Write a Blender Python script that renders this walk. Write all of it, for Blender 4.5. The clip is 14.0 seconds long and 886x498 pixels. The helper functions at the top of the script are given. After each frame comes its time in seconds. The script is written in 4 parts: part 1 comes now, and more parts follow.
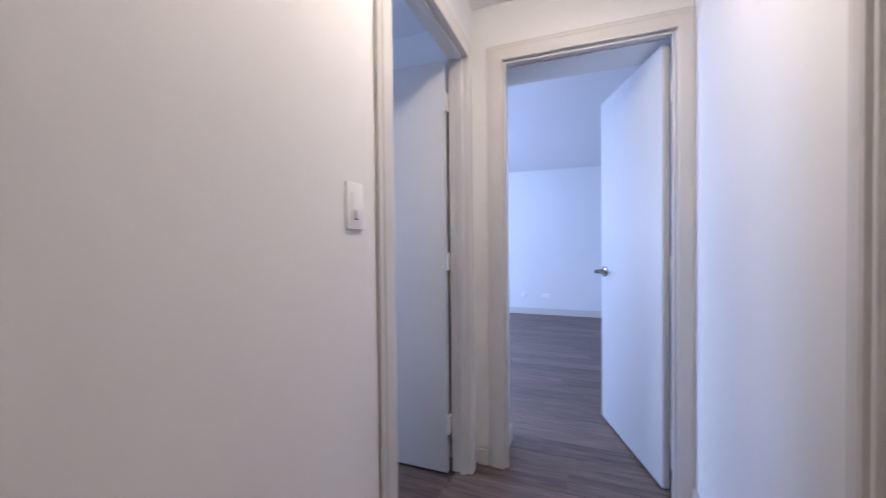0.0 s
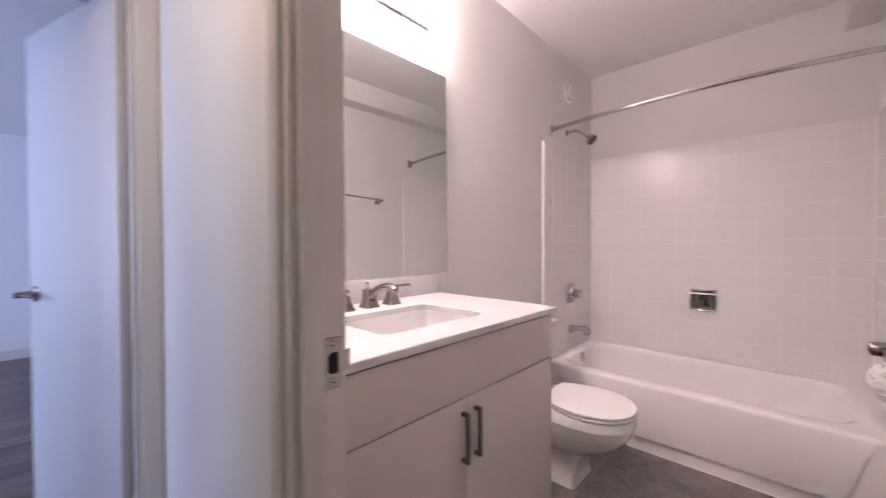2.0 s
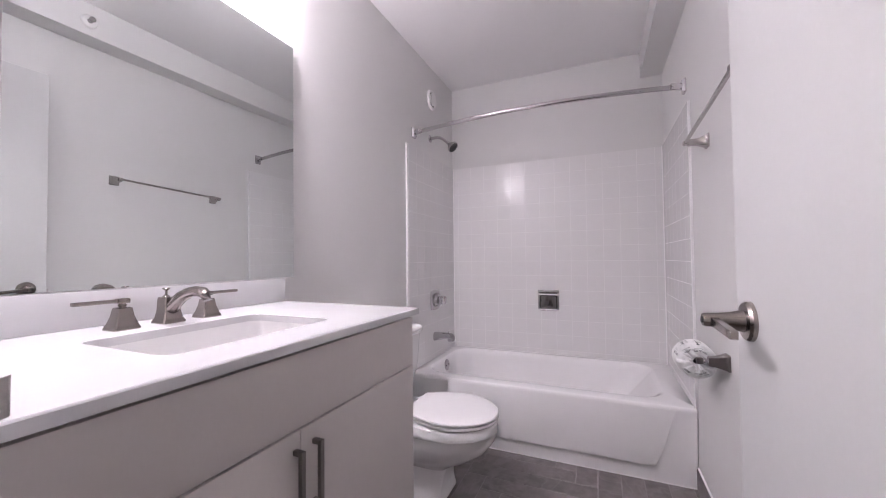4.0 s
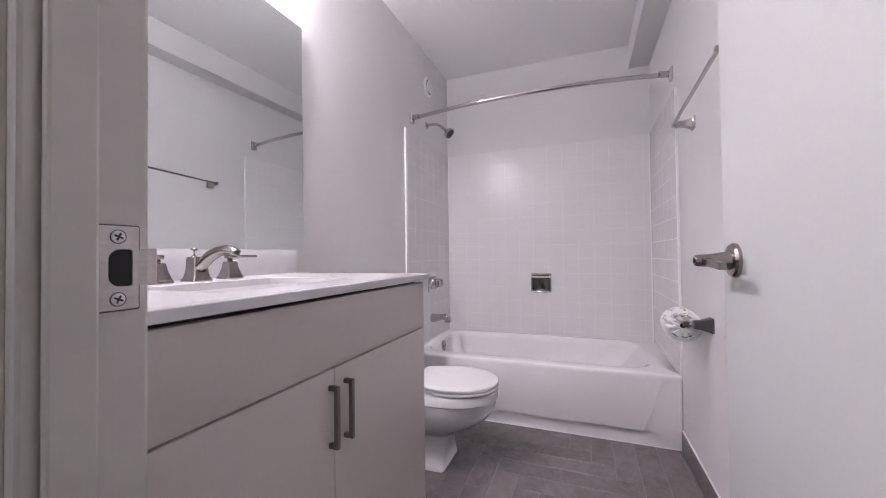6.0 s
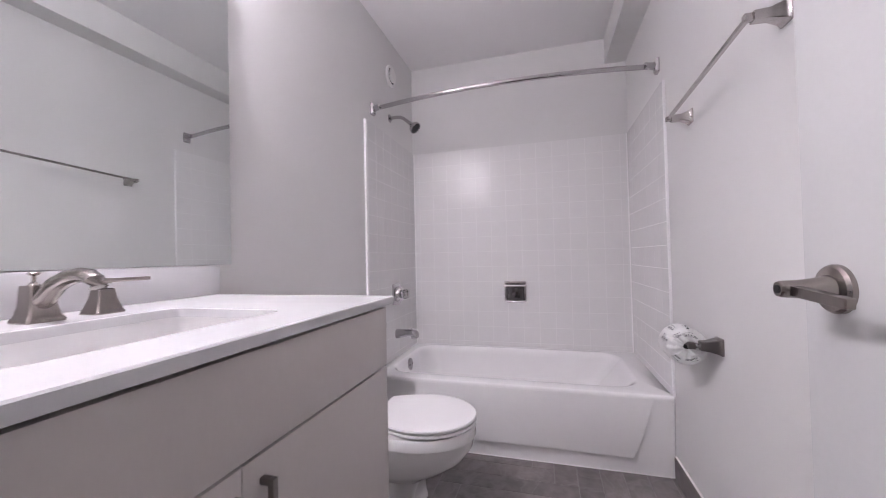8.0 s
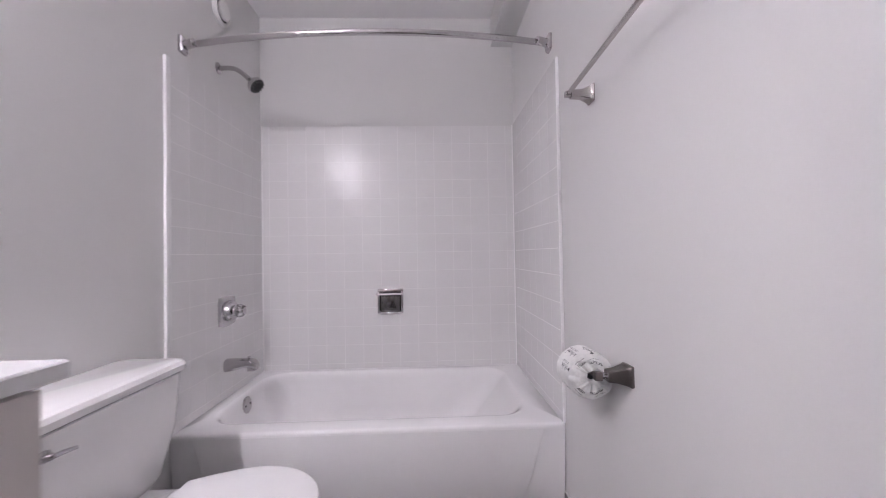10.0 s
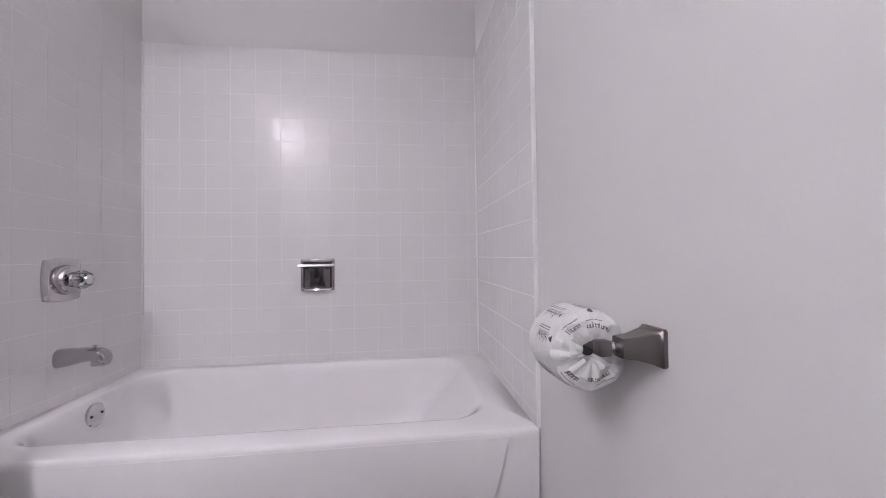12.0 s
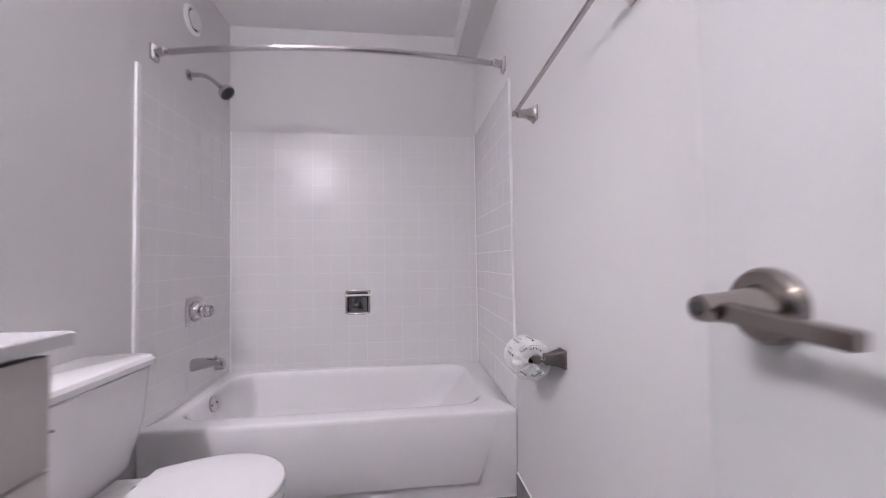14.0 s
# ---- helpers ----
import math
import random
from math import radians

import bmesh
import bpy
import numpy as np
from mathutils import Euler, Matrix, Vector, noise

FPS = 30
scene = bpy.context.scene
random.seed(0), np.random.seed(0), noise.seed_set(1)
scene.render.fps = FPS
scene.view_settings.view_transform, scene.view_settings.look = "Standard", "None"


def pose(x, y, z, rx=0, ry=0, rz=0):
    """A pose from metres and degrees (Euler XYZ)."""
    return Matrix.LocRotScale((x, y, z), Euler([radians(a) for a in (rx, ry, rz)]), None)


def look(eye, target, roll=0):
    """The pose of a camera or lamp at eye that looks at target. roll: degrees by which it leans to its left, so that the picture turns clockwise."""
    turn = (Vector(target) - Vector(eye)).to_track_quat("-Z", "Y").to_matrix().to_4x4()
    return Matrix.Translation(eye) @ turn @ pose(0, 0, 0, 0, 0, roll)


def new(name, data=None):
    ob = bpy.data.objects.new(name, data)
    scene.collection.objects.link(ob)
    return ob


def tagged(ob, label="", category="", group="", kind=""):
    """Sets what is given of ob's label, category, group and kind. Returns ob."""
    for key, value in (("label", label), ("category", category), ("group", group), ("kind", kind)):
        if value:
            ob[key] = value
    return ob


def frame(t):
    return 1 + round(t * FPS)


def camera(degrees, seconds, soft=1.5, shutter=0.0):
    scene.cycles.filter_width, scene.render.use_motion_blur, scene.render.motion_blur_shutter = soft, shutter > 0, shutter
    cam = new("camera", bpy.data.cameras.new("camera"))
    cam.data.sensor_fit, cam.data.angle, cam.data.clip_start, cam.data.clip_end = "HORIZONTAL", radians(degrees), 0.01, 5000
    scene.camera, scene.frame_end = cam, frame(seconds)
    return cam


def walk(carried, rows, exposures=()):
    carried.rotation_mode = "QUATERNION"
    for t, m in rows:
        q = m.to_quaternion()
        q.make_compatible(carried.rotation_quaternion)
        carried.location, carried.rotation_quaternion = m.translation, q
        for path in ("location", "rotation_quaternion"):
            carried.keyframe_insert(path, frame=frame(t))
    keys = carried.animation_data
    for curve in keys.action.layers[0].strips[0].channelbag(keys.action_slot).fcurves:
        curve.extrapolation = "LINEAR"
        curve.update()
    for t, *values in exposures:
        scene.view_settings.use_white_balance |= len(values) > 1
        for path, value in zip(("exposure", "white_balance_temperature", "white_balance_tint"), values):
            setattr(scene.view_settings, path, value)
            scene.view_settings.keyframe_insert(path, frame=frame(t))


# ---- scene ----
from mathutils.bvhtree import BVHTree
cam = camera(100.7, 14.0, soft=1.0, shutter=0.4)
PATH = [
    (0, (0.414, 0.085, 1.162), (-0.296, 1.955, 1.130), -0.6),
    (0.3, (0.392, 0.178, 1.149), (0.011, 2.142, 1.121), -0.6),
    (0.5, (0.397, 0.222, 1.141), (0.237, 2.215, 1.121), -0.6),
    (0.8, (0.430, 0.264, 1.148), (0.614, 2.256, 1.127), -0.2),
    (1, (0.443, 0.260, 1.170), (0.886, 2.210, 1.129), -0.2),
    (1.5, (0.491, 0.292, 1.186), (1.548, 1.991, 1.158), -0.3),
    (2, (0.608, 0.338, 1.175), (2.060, 1.713, 1.147), -0.2),
    (2.5, (0.723, 0.358, 1.149), (2.407, 1.437, 1.149), -0.6),
    (3, (0.766, 0.388, 1.166), (2.567, 1.260, 1.180), -0.4),
    (3.2, (0.796, 0.391, 1.164), (2.603, 1.236, 1.192), -0.4),
    (5.5, (0.702, 0.428, 0.989), (2.564, 1.158, 1.023), -0.8),
    (6, (0.686, 0.442, 1.015), (2.550, 1.164, 1.048), -0.7),
    (6.5, (0.687, 0.476, 1.029), (2.554, 1.191, 1.065), -0.7),
    (7, (0.783, 0.512, 1.026), (2.654, 1.218, 1.059), -0.6),
    (7.2, (0.822, 0.520, 1.030), (2.697, 1.214, 1.064), -0.8),
    (9.5, (1.212, 0.574, 1.074), (3.211, 0.622, 1.112), -0.9),
    (10, (1.386, 0.522, 1.064), (3.384, 0.451, 1.096), -1.0),
    (10.5, (1.542, 0.486, 0.998), (3.538, 0.364, 1.040), -1.0),
    (11, (1.683, 0.440, 0.938), (3.677, 0.286, 0.974), -0.9),
    (11.5, (1.788, 0.386, 0.888), (3.780, 0.207, 0.931), -0.9),
    (12, (1.834, 0.376, 0.876), (3.822, 0.152, 0.911), -0.8),
    (12.5, (1.840, 0.378, 0.867), (3.827, 0.146, 0.909), -0.8),
    (13, (1.766, 0.412, 0.886), (3.749, 0.157, 0.932), -0.8),
    (13.5, (1.570, 0.460, 0.946), (3.553, 0.206, 1.004), -0.8),
    (14, (1.261, 0.485, 1.041), (3.248, 0.265, 1.105), -0.9),
]
EXPOSURE = [(0.0, 0.40, 7000, 13), (0.6, 0.34, 7200, 15), (1.0, 0.27, 7500, 17), (2.0, 0.03, 7900, 20), (2.6, -0.03, 7650, 19), (3.2, 0.0, 6850, 15), (4.2, 0.03, 6600, 12), (5.5, 0.04, 6540, 11.5), (7.2, 0.03, 6540, 11), (9.5, 0.0, 6480, 10), (14.0, 0.0, 6450, 10)]
walk(cam, [(t, look(eye, target, roll)) for t, eye, target, roll in PATH], EXPOSURE)

# ---- plan, in metres ----
BX0, BX1, BY0, BY1, BZ = 0.897, 3.60, 0.0, 1.52, 2.505   # bathroom
HX0, HX1, HY0, HY1, HZ = -0.12, 0.865, -1.6, 1.945, 2.37  # hall
RX0, RX1, RY0, RY1, RZ = -2.7, 1.9, 2.24, 6.15, 2.31       # bedroom beyond the hall
SX0, SX1, SY0, SY1 = -3.2, -0.21, -1.2, 1.945             # side room
FZ = 0.025                                                # bathroom floor over the hall floor
HEAD = 2.078                                              # door opening height

# ---- world and lights ----
world = bpy.data.worlds.new("sky")
scene.world = world
world.use_nodes = True
wn = world.node_tree.nodes
sky = wn.new("ShaderNodeTexSky")
sky.sky_type, sky.sun_disc = "NISHITA", False
sky.sun_elevation, sky.sun_rotation = radians(35), radians(60)
world.node_tree.links.new(sky.outputs[0], wn["Background"].inputs[0])
wn["Background"].inputs[1].default_value = 0.1
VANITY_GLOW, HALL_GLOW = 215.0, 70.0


def window_light(name, m, w, h, power, color):
    data = bpy.data.lights.new(name, "AREA")
    data.shape, data.size, data.size_y, data.energy, data.color = "RECTANGLE", w, h, power, color
    ob = new(name, data)
    ob.matrix_basis = m
    return ob


DAY = (0.35, 0.525, 1.0)
window_light("bedroom_daylight", look((RX0 - 0.06, 3.9, 1.45), (0, 3.9, 1.35)), 1.7, 1.25, 130, DAY)
window_light("side_room_daylight", look((SX0 - 0.06, 0.8, 1.45), (0, 0.9, 0.7)), 0.75, 1.25, 46, DAY)


# ---- materials ----
def surface(name, color, rough=0.5, metal=0.0, vary=0.05, scale=3.0, fine=60.0, bump=0.05, depth=0.002, coat=0.0, tint=None, random=0.0, stretch=(1, 1, 1), veins=None):
    m = bpy.data.materials.new(name)
    m.use_nodes = True
    nt = m.node_tree
    n, l = nt.nodes, nt.links.new
    p = n["Principled BSDF"]
    co = n.new("ShaderNodeTexCoord")
    mp = n.new("ShaderNodeMapping")
    mp.inputs["Scale"].default_value = stretch
    if random:      # pieces that share a mesh each take their own stretch of the pattern
        where, shift = n.new("ShaderNodeObjectInfo"), n.new("ShaderNodeVectorMath")
        shift.operation = "MULTIPLY_ADD"
        shift.inputs[1].default_value = (5.3, 7.1, 3.7)
        l(where.outputs["Location"], shift.inputs[0]), l(co.outputs["Object"], shift.inputs[2])
        l(shift.outputs[0], mp.inputs["Vector"])
    else:
        l(co.outputs["Object"], mp.inputs["Vector"])
    big, small = n.new("ShaderNodeTexNoise"), n.new("ShaderNodeTexNoise")
    big.inputs["Scale"].default_value, small.inputs["Scale"].default_value = scale, fine
    big.inputs["Detail"].default_value, small.inputs["Detail"].default_value = 4, 5
    l(mp.outputs[0], big.inputs["Vector"]), l(mp.outputs[0], small.inputs["Vector"])
    add = n.new("ShaderNodeMath")
    add.operation = "MULTIPLY_ADD"
    l(small.outputs["Fac"], add.inputs[0])
    add.inputs[1].default_value = 0.45
    half = n.new("ShaderNodeMath")
    half.operation = "MULTIPLY"
    half.inputs[1].default_value = 0.55
    l(big.outputs["Fac"], half.inputs[0]), l(half.outputs[0], add.inputs[2])
    fac = add.outputs[0]
    if random:
        info = n.new("ShaderNodeObjectInfo")
        r = n.new("ShaderNodeMath")
        r.operation = "MULTIPLY_ADD"
        l(info.outputs["Random"], r.inputs[0])
        r.inputs[1].default_value = random
        l(fac, r.inputs[2])
        fac = r.outputs[0]
    ramp = n.new("ShaderNodeMapRange")
    ramp.inputs["From Min"].default_value, ramp.inputs["From Max"].default_value = 0.3, 0.7 + random
    l(fac, ramp.inputs["Value"])
    mix = n.new("ShaderNodeMix")
    mix.data_type = "RGBA"
    lo = tint or tuple(c * (1 - vary * 2) for c in color)
    hi = tuple(min(1.0, c * (1 + vary)) for c in color)
    mix.inputs["A"].default_value, mix.inputs["B"].default_value = (*lo, 1), (*hi, 1)
    l(ramp.outputs[0], mix.inputs["Factor"])
    base = mix.outputs["Result"]
    if veins:       # thin pale veins that wander through the stone
        vn, vr, vm = n.new("ShaderNodeTexNoise"), n.new("ShaderNodeMapRange"), n.new("ShaderNodeMix")
        vn.inputs["Scale"].default_value, vn.inputs["Detail"].default_value, vn.inputs["Distortion"].default_value = 3.2, 6, 1.6
        l(mp.outputs[0], vn.inputs["Vector"])
        off, ab = n.new("ShaderNodeMath"), n.new("ShaderNodeMath")
        off.operation, ab.operation = "SUBTRACT", "ABSOLUTE"
        off.inputs[1].default_value = 0.5
        l(vn.outputs["Fac"], off.inputs[0]), l(off.outputs[0], ab.inputs[0])
        vr.inputs["From Min"].default_value, vr.inputs["From Max"].default_value = 0.0, 0.035
        vr.inputs["To Min"].default_value, vr.inputs["To Max"].default_value = 0.28, 0.0
        l(ab.outputs[0], vr.inputs["Value"])
        vm.data_type = "RGBA"
        l(vr.outputs[0], vm.inputs["Factor"]), l(base, vm.inputs["A"])
        vm.inputs["B"].default_value = (*veins, 1)
        base = vm.outputs["Result"]
    l(base, p.inputs["Base Color"])
    rr = n.new("ShaderNodeMapRange")
    rr.inputs["To Min"].default_value, rr.inputs["To Max"].default_value = max(0.02, rough * 0.85), min(1, rough * 1.15)
    l(big.outputs["Fac"], rr.inputs["Value"]), l(rr.outputs[0], p.inputs["Roughness"])
    p.inputs["Metallic"].default_value = metal
    p.inputs["Coat Weight"].default_value, p.inputs["Coat Roughness"].default_value = coat, 0.05
    if bump:
        b = n.new("ShaderNodeBump")
        b.inputs["Strength"].default_value, b.inputs["Distance"].default_value = bump, depth
        l(small.outputs["Fac"], b.inputs["Height"]), l(b.outputs[0], p.inputs["Normal"])
    return m


def glow(name, color, strength):
    m = bpy.data.materials.new(name)
    m.use_nodes = True
    p = m.node_tree.nodes["Principled BSDF"]
    p.inputs["Base Color"].default_value = (0.9, 0.9, 0.9, 1)
    p.inputs["Emission Color"].default_value, p.inputs["Emission Strength"].default_value = (*color, 1), strength
    return m


WALL = surface("wall_paint", (0.735, 0.728, 0.722), 0.60, vary=0.012, scale=1.2, fine=220, bump=0.12, depth=0.0006)
CEIL = surface("ceiling_paint", (0.86, 0.85, 0.855), 0.8, vary=0.012, scale=1.0, fine=260, bump=0.15, depth=0.0008)
TRIM = surface("trim_enamel", (0.60, 0.575, 0.55), 0.36, vary=0.006, scale=5, fine=40, bump=0.05, depth=0.0006)
DOOR = surface("door_paint", (0.575, 0.575, 0.575), 0.58, vary=0.012, scale=2, fine=120, bump=0.06, depth=0.0004)
GLAZE = surface("glazed_tile", (0.82, 0.81, 0.81), 0.225, vary=0.010, scale=4, fine=18, bump=0.04, depth=0.0015, random=0.08)
GLAZE.node_tree.nodes["Principled BSDF"].inputs["Specular IOR Level"].default_value = 0.36
GROUT = surface("white_grout", (0.91, 0.90, 0.90), 0.7, vary=0.03, scale=8, fine=150, bump=0.2)
ENAMEL = surface("tub_enamel", (0.92, 0.91, 0.915), 0.10, vary=0.008, scale=2, fine=12, bump=0.02, depth=0.001, coat=0.4)
CHINA = surface("vitreous_china", (0.85, 0.84, 0.84), 0.08, vary=0.008, scale=3, fine=14, bump=0.015, depth=0.001, coat=0.4)
SEAT = surface("seat_plastic", (0.86, 0.85, 0.855), 0.22, vary=0.006, scale=3, fine=30, bump=0.02, depth=0.0005)
QUARTZ = surface("white_quartz", (0.625, 0.62, 0.629), 0.14, vary=0.01, scale=6, fine=300, bump=0.0)
LAMINATE = surface("taupe_laminate", (0.57, 0.525, 0.505), 0.42, vary=0.014, scale=2.5, fine=200, bump=0.05, depth=0.0004, stretch=(1, 1, 0.2))
# near-black: shade in the cabinet gaps is put into this colour
DARKGAP = surface("cabinet_gap_shade", (0.035, 0.028, 0.026), 0.7, vary=0.05)
CHROME = surface("polished_chrome", (0.54, 0.52, 0.53), 0.07, metal=1, vary=0.02, scale=10, fine=60, bump=0.01, depth=0.0004)
NICKEL = surface("brushed_nickel", (0.31, 0.277, 0.26), 0.23, metal=1, vary=0.05, scale=12, fine=400, bump=0.04, depth=0.0002, stretch=(1, 1, 0.1))
STEEL = surface("brushed_steel", (0.60, 0.58, 0.57), 0.33, metal=1, vary=0.05, scale=14, fine=300, bump=0.04, depth=0.0002)
BRONZE = surface("dark_nickel_pull", (0.215, 0.192, 0.184), 0.35, metal=1, vary=0.06, scale=14, fine=300, bump=0.03, depth=0.0002)
# darker copies of the chrome: dark reflections of the soap dish, as base colour
DARKREFLECT = surface("dark_reflection_chrome", (0.16, 0.15, 0.15), 0.15, metal=1, vary=0.15, scale=20, fine=80, bump=0.02, depth=0.0004)
DARKCHROME = surface("tray_reflection_chrome", (0.20, 0.19, 0.19), 0.10, metal=1, vary=0.05, scale=20, fine=80, bump=0.01, depth=0.0004)
STRIKE = surface("worn_strike_steel", (0.50, 0.47, 0.46), 0.36, metal=1, vary=0.10, scale=40, fine=300, bump=0.05, depth=0.0002, stretch=(0.3, 1, 1))
TOWELBAR = surface("satin_nickel_bar", (0.50, 0.47, 0.46), 0.24, metal=1, vary=0.04, scale=14, fine=300, bump=0.02, depth=0.0002)
SATIN = surface("satin_metal", (0.72, 0.69, 0.69), 0.30, metal=1, vary=0.03, scale=14, fine=200, bump=0.02, depth=0.0002)
BRIGHT = surface("bright_chrome", (0.78, 0.76, 0.77), 0.08, metal=1, vary=0.02, scale=10, fine=60, bump=0.01, depth=0.0004)
# near-black colour that mostly stands in for shade in holes and slots
BLACK = surface("dark_recess", (0.015, 0.014, 0.014), 0.7, vary=0.1)
PLASTIC = surface("white_plastic", (0.82, 0.81, 0.80), 0.35, vary=0.01, scale=10, fine=60, bump=0.01)
# real rubber on the shower, painted gap shade on the strike plate
RUBBER_SHADE = surface("rubber_and_gap_shade", (0.05, 0.05, 0.05), 0.6, vary=0.1)
SLATE = surface("slate_tile", (0.170, 0.150, 0.148), 0.34, vary=0.45, scale=5, fine=22, bump=0.12, depth=0.002, tint=(0.088, 0.077, 0.077), random=0.10, veins=(0.27, 0.25, 0.255))
SLATEGROUT = surface("grey_grout", (0.27, 0.252, 0.25), 0.85, vary=0.1, scale=10, fine=120, bump=0.2)
PLANK = surface("vinyl_plank", (0.185, 0.130, 0.110), 0.44, vary=0.4, scale=5.5, fine=16, bump=0.10, depth=0.0012, tint=(0.014, 0.010, 0.009), random=0.20, stretch=(0.5, 5, 5))
UNDERLAY = surface("plank_joint", (0.03, 0.025, 0.022), 0.8, vary=0.1)
PAPER = surface("wrapping_paper", (0.80, 0.80, 0.79), 0.55, vary=0.05, scale=30, fine=120, bump=0.35, depth=0.004)
PRINT = surface("dark_print", (0.06, 0.065, 0.07), 0.6, vary=0.1)
CARD = surface("cardboard_core", (0.35, 0.28, 0.2), 0.8, vary=0.08)
CAULK = surface("white_caulk", (0.93, 0.92, 0.92), 0.45, vary=0.02)
DIFFUSER = glow("lit_diffuser", (1.0, 0.925, 1.03), VANITY_GLOW)
# weaker glow for the added panel, so the south wall stays darker
FRONTGLOW = glow("dimmed_panel_glow", (1.0, 0.925, 1.03), VANITY_GLOW * 0.07)
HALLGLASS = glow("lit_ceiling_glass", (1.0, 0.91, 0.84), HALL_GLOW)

MIRROR = bpy.data.materials.new("mirror_glass")
MIRROR.use_nodes = True
mp_ = MIRROR.node_tree.nodes["Principled BSDF"]
mp_.inputs["Base Color"].default_value, mp_.inputs["Metallic"].default_value, mp_.inputs["Roughness"].default_value = (0.80, 0.83, 0.82, 1), 1.0, 0.01
ACRYLIC = bpy.data.materials.new("clear_acrylic")
ACRYLIC.use_nodes = True
ap_ = ACRYLIC.node_tree.nodes["Principled BSDF"]
ap_.inputs["Transmission Weight"].default_value, ap_.inputs["Roughness"].default_value, ap_.inputs["IOR"].default_value = 1.0, 0.04, 1.47
PANE = bpy.data.materials.new("window_glass")
PANE.use_nodes = True
pp_ = PANE.node_tree.nodes["Principled BSDF"]
pp_.inputs["Transmission Weight"].default_value, pp_.inputs["Roughness"].default_value = 1.0, 0.0


# ---- mesh helpers ----
def box(bm, x0, x1, y0, y1, z0, z1, bevel=0.0, seg=2):
    r = bmesh.ops.create_cube(bm, size=1, matrix=Matrix.Translation(((x0 + x1) / 2, (y0 + y1) / 2, (z0 + z1) / 2)) @ Matrix.Diagonal((x1 - x0, y1 - y0, z1 - z0, 1)))
    if bevel:
        es = list({e for v in r["verts"] for e in v.link_edges})
        bmesh.ops.bevel(bm, geom=es, offset=bevel, segments=seg, affect="EDGES", profile=0.5, clamp_overlap=True)
    return bm


def boxes(*specs, bevel=0.0, seg=2):
    bm = bmesh.new()
    for s in specs:
        box(bm, *s, bevel=bevel, seg=seg)
    return bm


def rings(loops, cap0=True, cap1=True, bm=None):
    """Skin over loops of equally many points."""
    bm = bm or bmesh.new()
    vs = [[bm.verts.new(p) for p in loop] for loop in loops]
    n = len(vs[0])
    for a, b in zip(vs, vs[1:]):
        for i in range(n):
            bm.faces.new((a[i], a[(i + 1) % n], b[(i + 1) % n], b[i]))
    if cap0:
        bm.faces.new(vs[0][::-1])
    if cap1:
        bm.faces.new(vs[-1])
    bmesh.ops.recalc_face_normals(bm, faces=bm.faces)
    return bm


def frame_at(p, d):
    d = Vector(d).normalized()
    up = Vector((0, 0, 1)) if abs(d.z) < 0.9 else Vector((1, 0, 0))
    u = up.cross(d).normalized()
    return Vector(p), u, d.cross(u)


def lathe(p, d, profile, seg=28, bm=None, cap0=True, cap1=True):
    """Turned body: profile of (distance along d, radius)."""
    o, u, v = frame_at(p, d)
    w = Vector(d).normalized()
    loops = [[o + w * a + (u * math.cos(k * math.tau / seg) + v * math.sin(k * math.tau / seg)) * max(r, 1e-5) for k in range(seg)] for a, r in profile]
    return rings(loops, cap0, cap1, bm)


def squared(p, d, profile, roll=0.0, bm=None):
    """Four-sided flared body: profile of (distance along d, half width, half height)."""
    o, u, v = frame_at(p, d)
    w = Vector(d).normalized()
    loops = []
    for a, hw, hh in profile:
        c = 0.12 * min(hw, hh)
        pts = [(hw, hh - c), (hw - c, hh), (c - hw, hh), (-hw, hh - c), (-hw, c - hh), (c - hw, -hh), (hw - c, -hh), (hw, c - hh)]
        loops.append([o + w * a + u * x + v * y for x, y in pts])
    return rings(loops, bm=bm)


def tube(points, radius, seg=14, bm=None, flat=1.0):
    """Round bar along points; flat squeezes it in its second direction."""
    pts = [Vector(p) for p in points]
    loops = []
    for i, p in enumerate(pts):
        d = (pts[min(i + 1, len(pts) - 1)] - pts[max(i - 1, 0)]).normalized()
        _, u, v = frame_at(p, d)
        r = radius[i] if isinstance(radius, (list, tuple)) else radius
        loops.append([p + (u * math.cos(k * math.tau / seg) + v * flat * math.sin(k * math.tau / seg)) * r for k in range(seg)])
    return rings(loops, bm=bm)


def rrect(x0, x1, y0, y1, r, z, n=6):
    """Rounded rectangle at height z, as points."""
    out = []
    for cx, cy, a in ((x1 - r, y1 - r, 0), (x0 + r, y1 - r, 90), (x0 + r, y0 + r, 180), (x1 - r, y0 + r, 270)):
        for k in range(n + 1):
            t = radians(a + 90 * k / n)
            out.append(Vector((cx + r * math.cos(t), cy + r * math.sin(t), z)))
    return out


def finish(name, bm, material, smooth=True, sharp=35):
    me = bpy.data.meshes.new(name)
    bm.to_mesh(me)
    bm.free()
    me.materials.append(material)
    if smooth:
        me.shade_smooth()
        me.set_sharp_from_angle(angle=radians(sharp))
    return me


def part(name, bm, material, parent, label="", sharp=35):
    """One mesh, in world places, under a thing or a part."""
    ob = new(name, finish(name, bm, material, sharp=sharp))
    ob.parent = parent
    up = parent
    while up.parent:
        up = up.parent
    if parent == up:
        ob.matrix_parent_inverse = up.matrix_basis.inverted()
    if label:
        ob["label"] = label
    return ob


def thing(name, at, label, category, group=""):
    ob = new(name)
    ob.empty_display_size = 0.05
    ob.matrix_basis = Matrix.Translation(at)
    return tagged(ob, label, category, group)


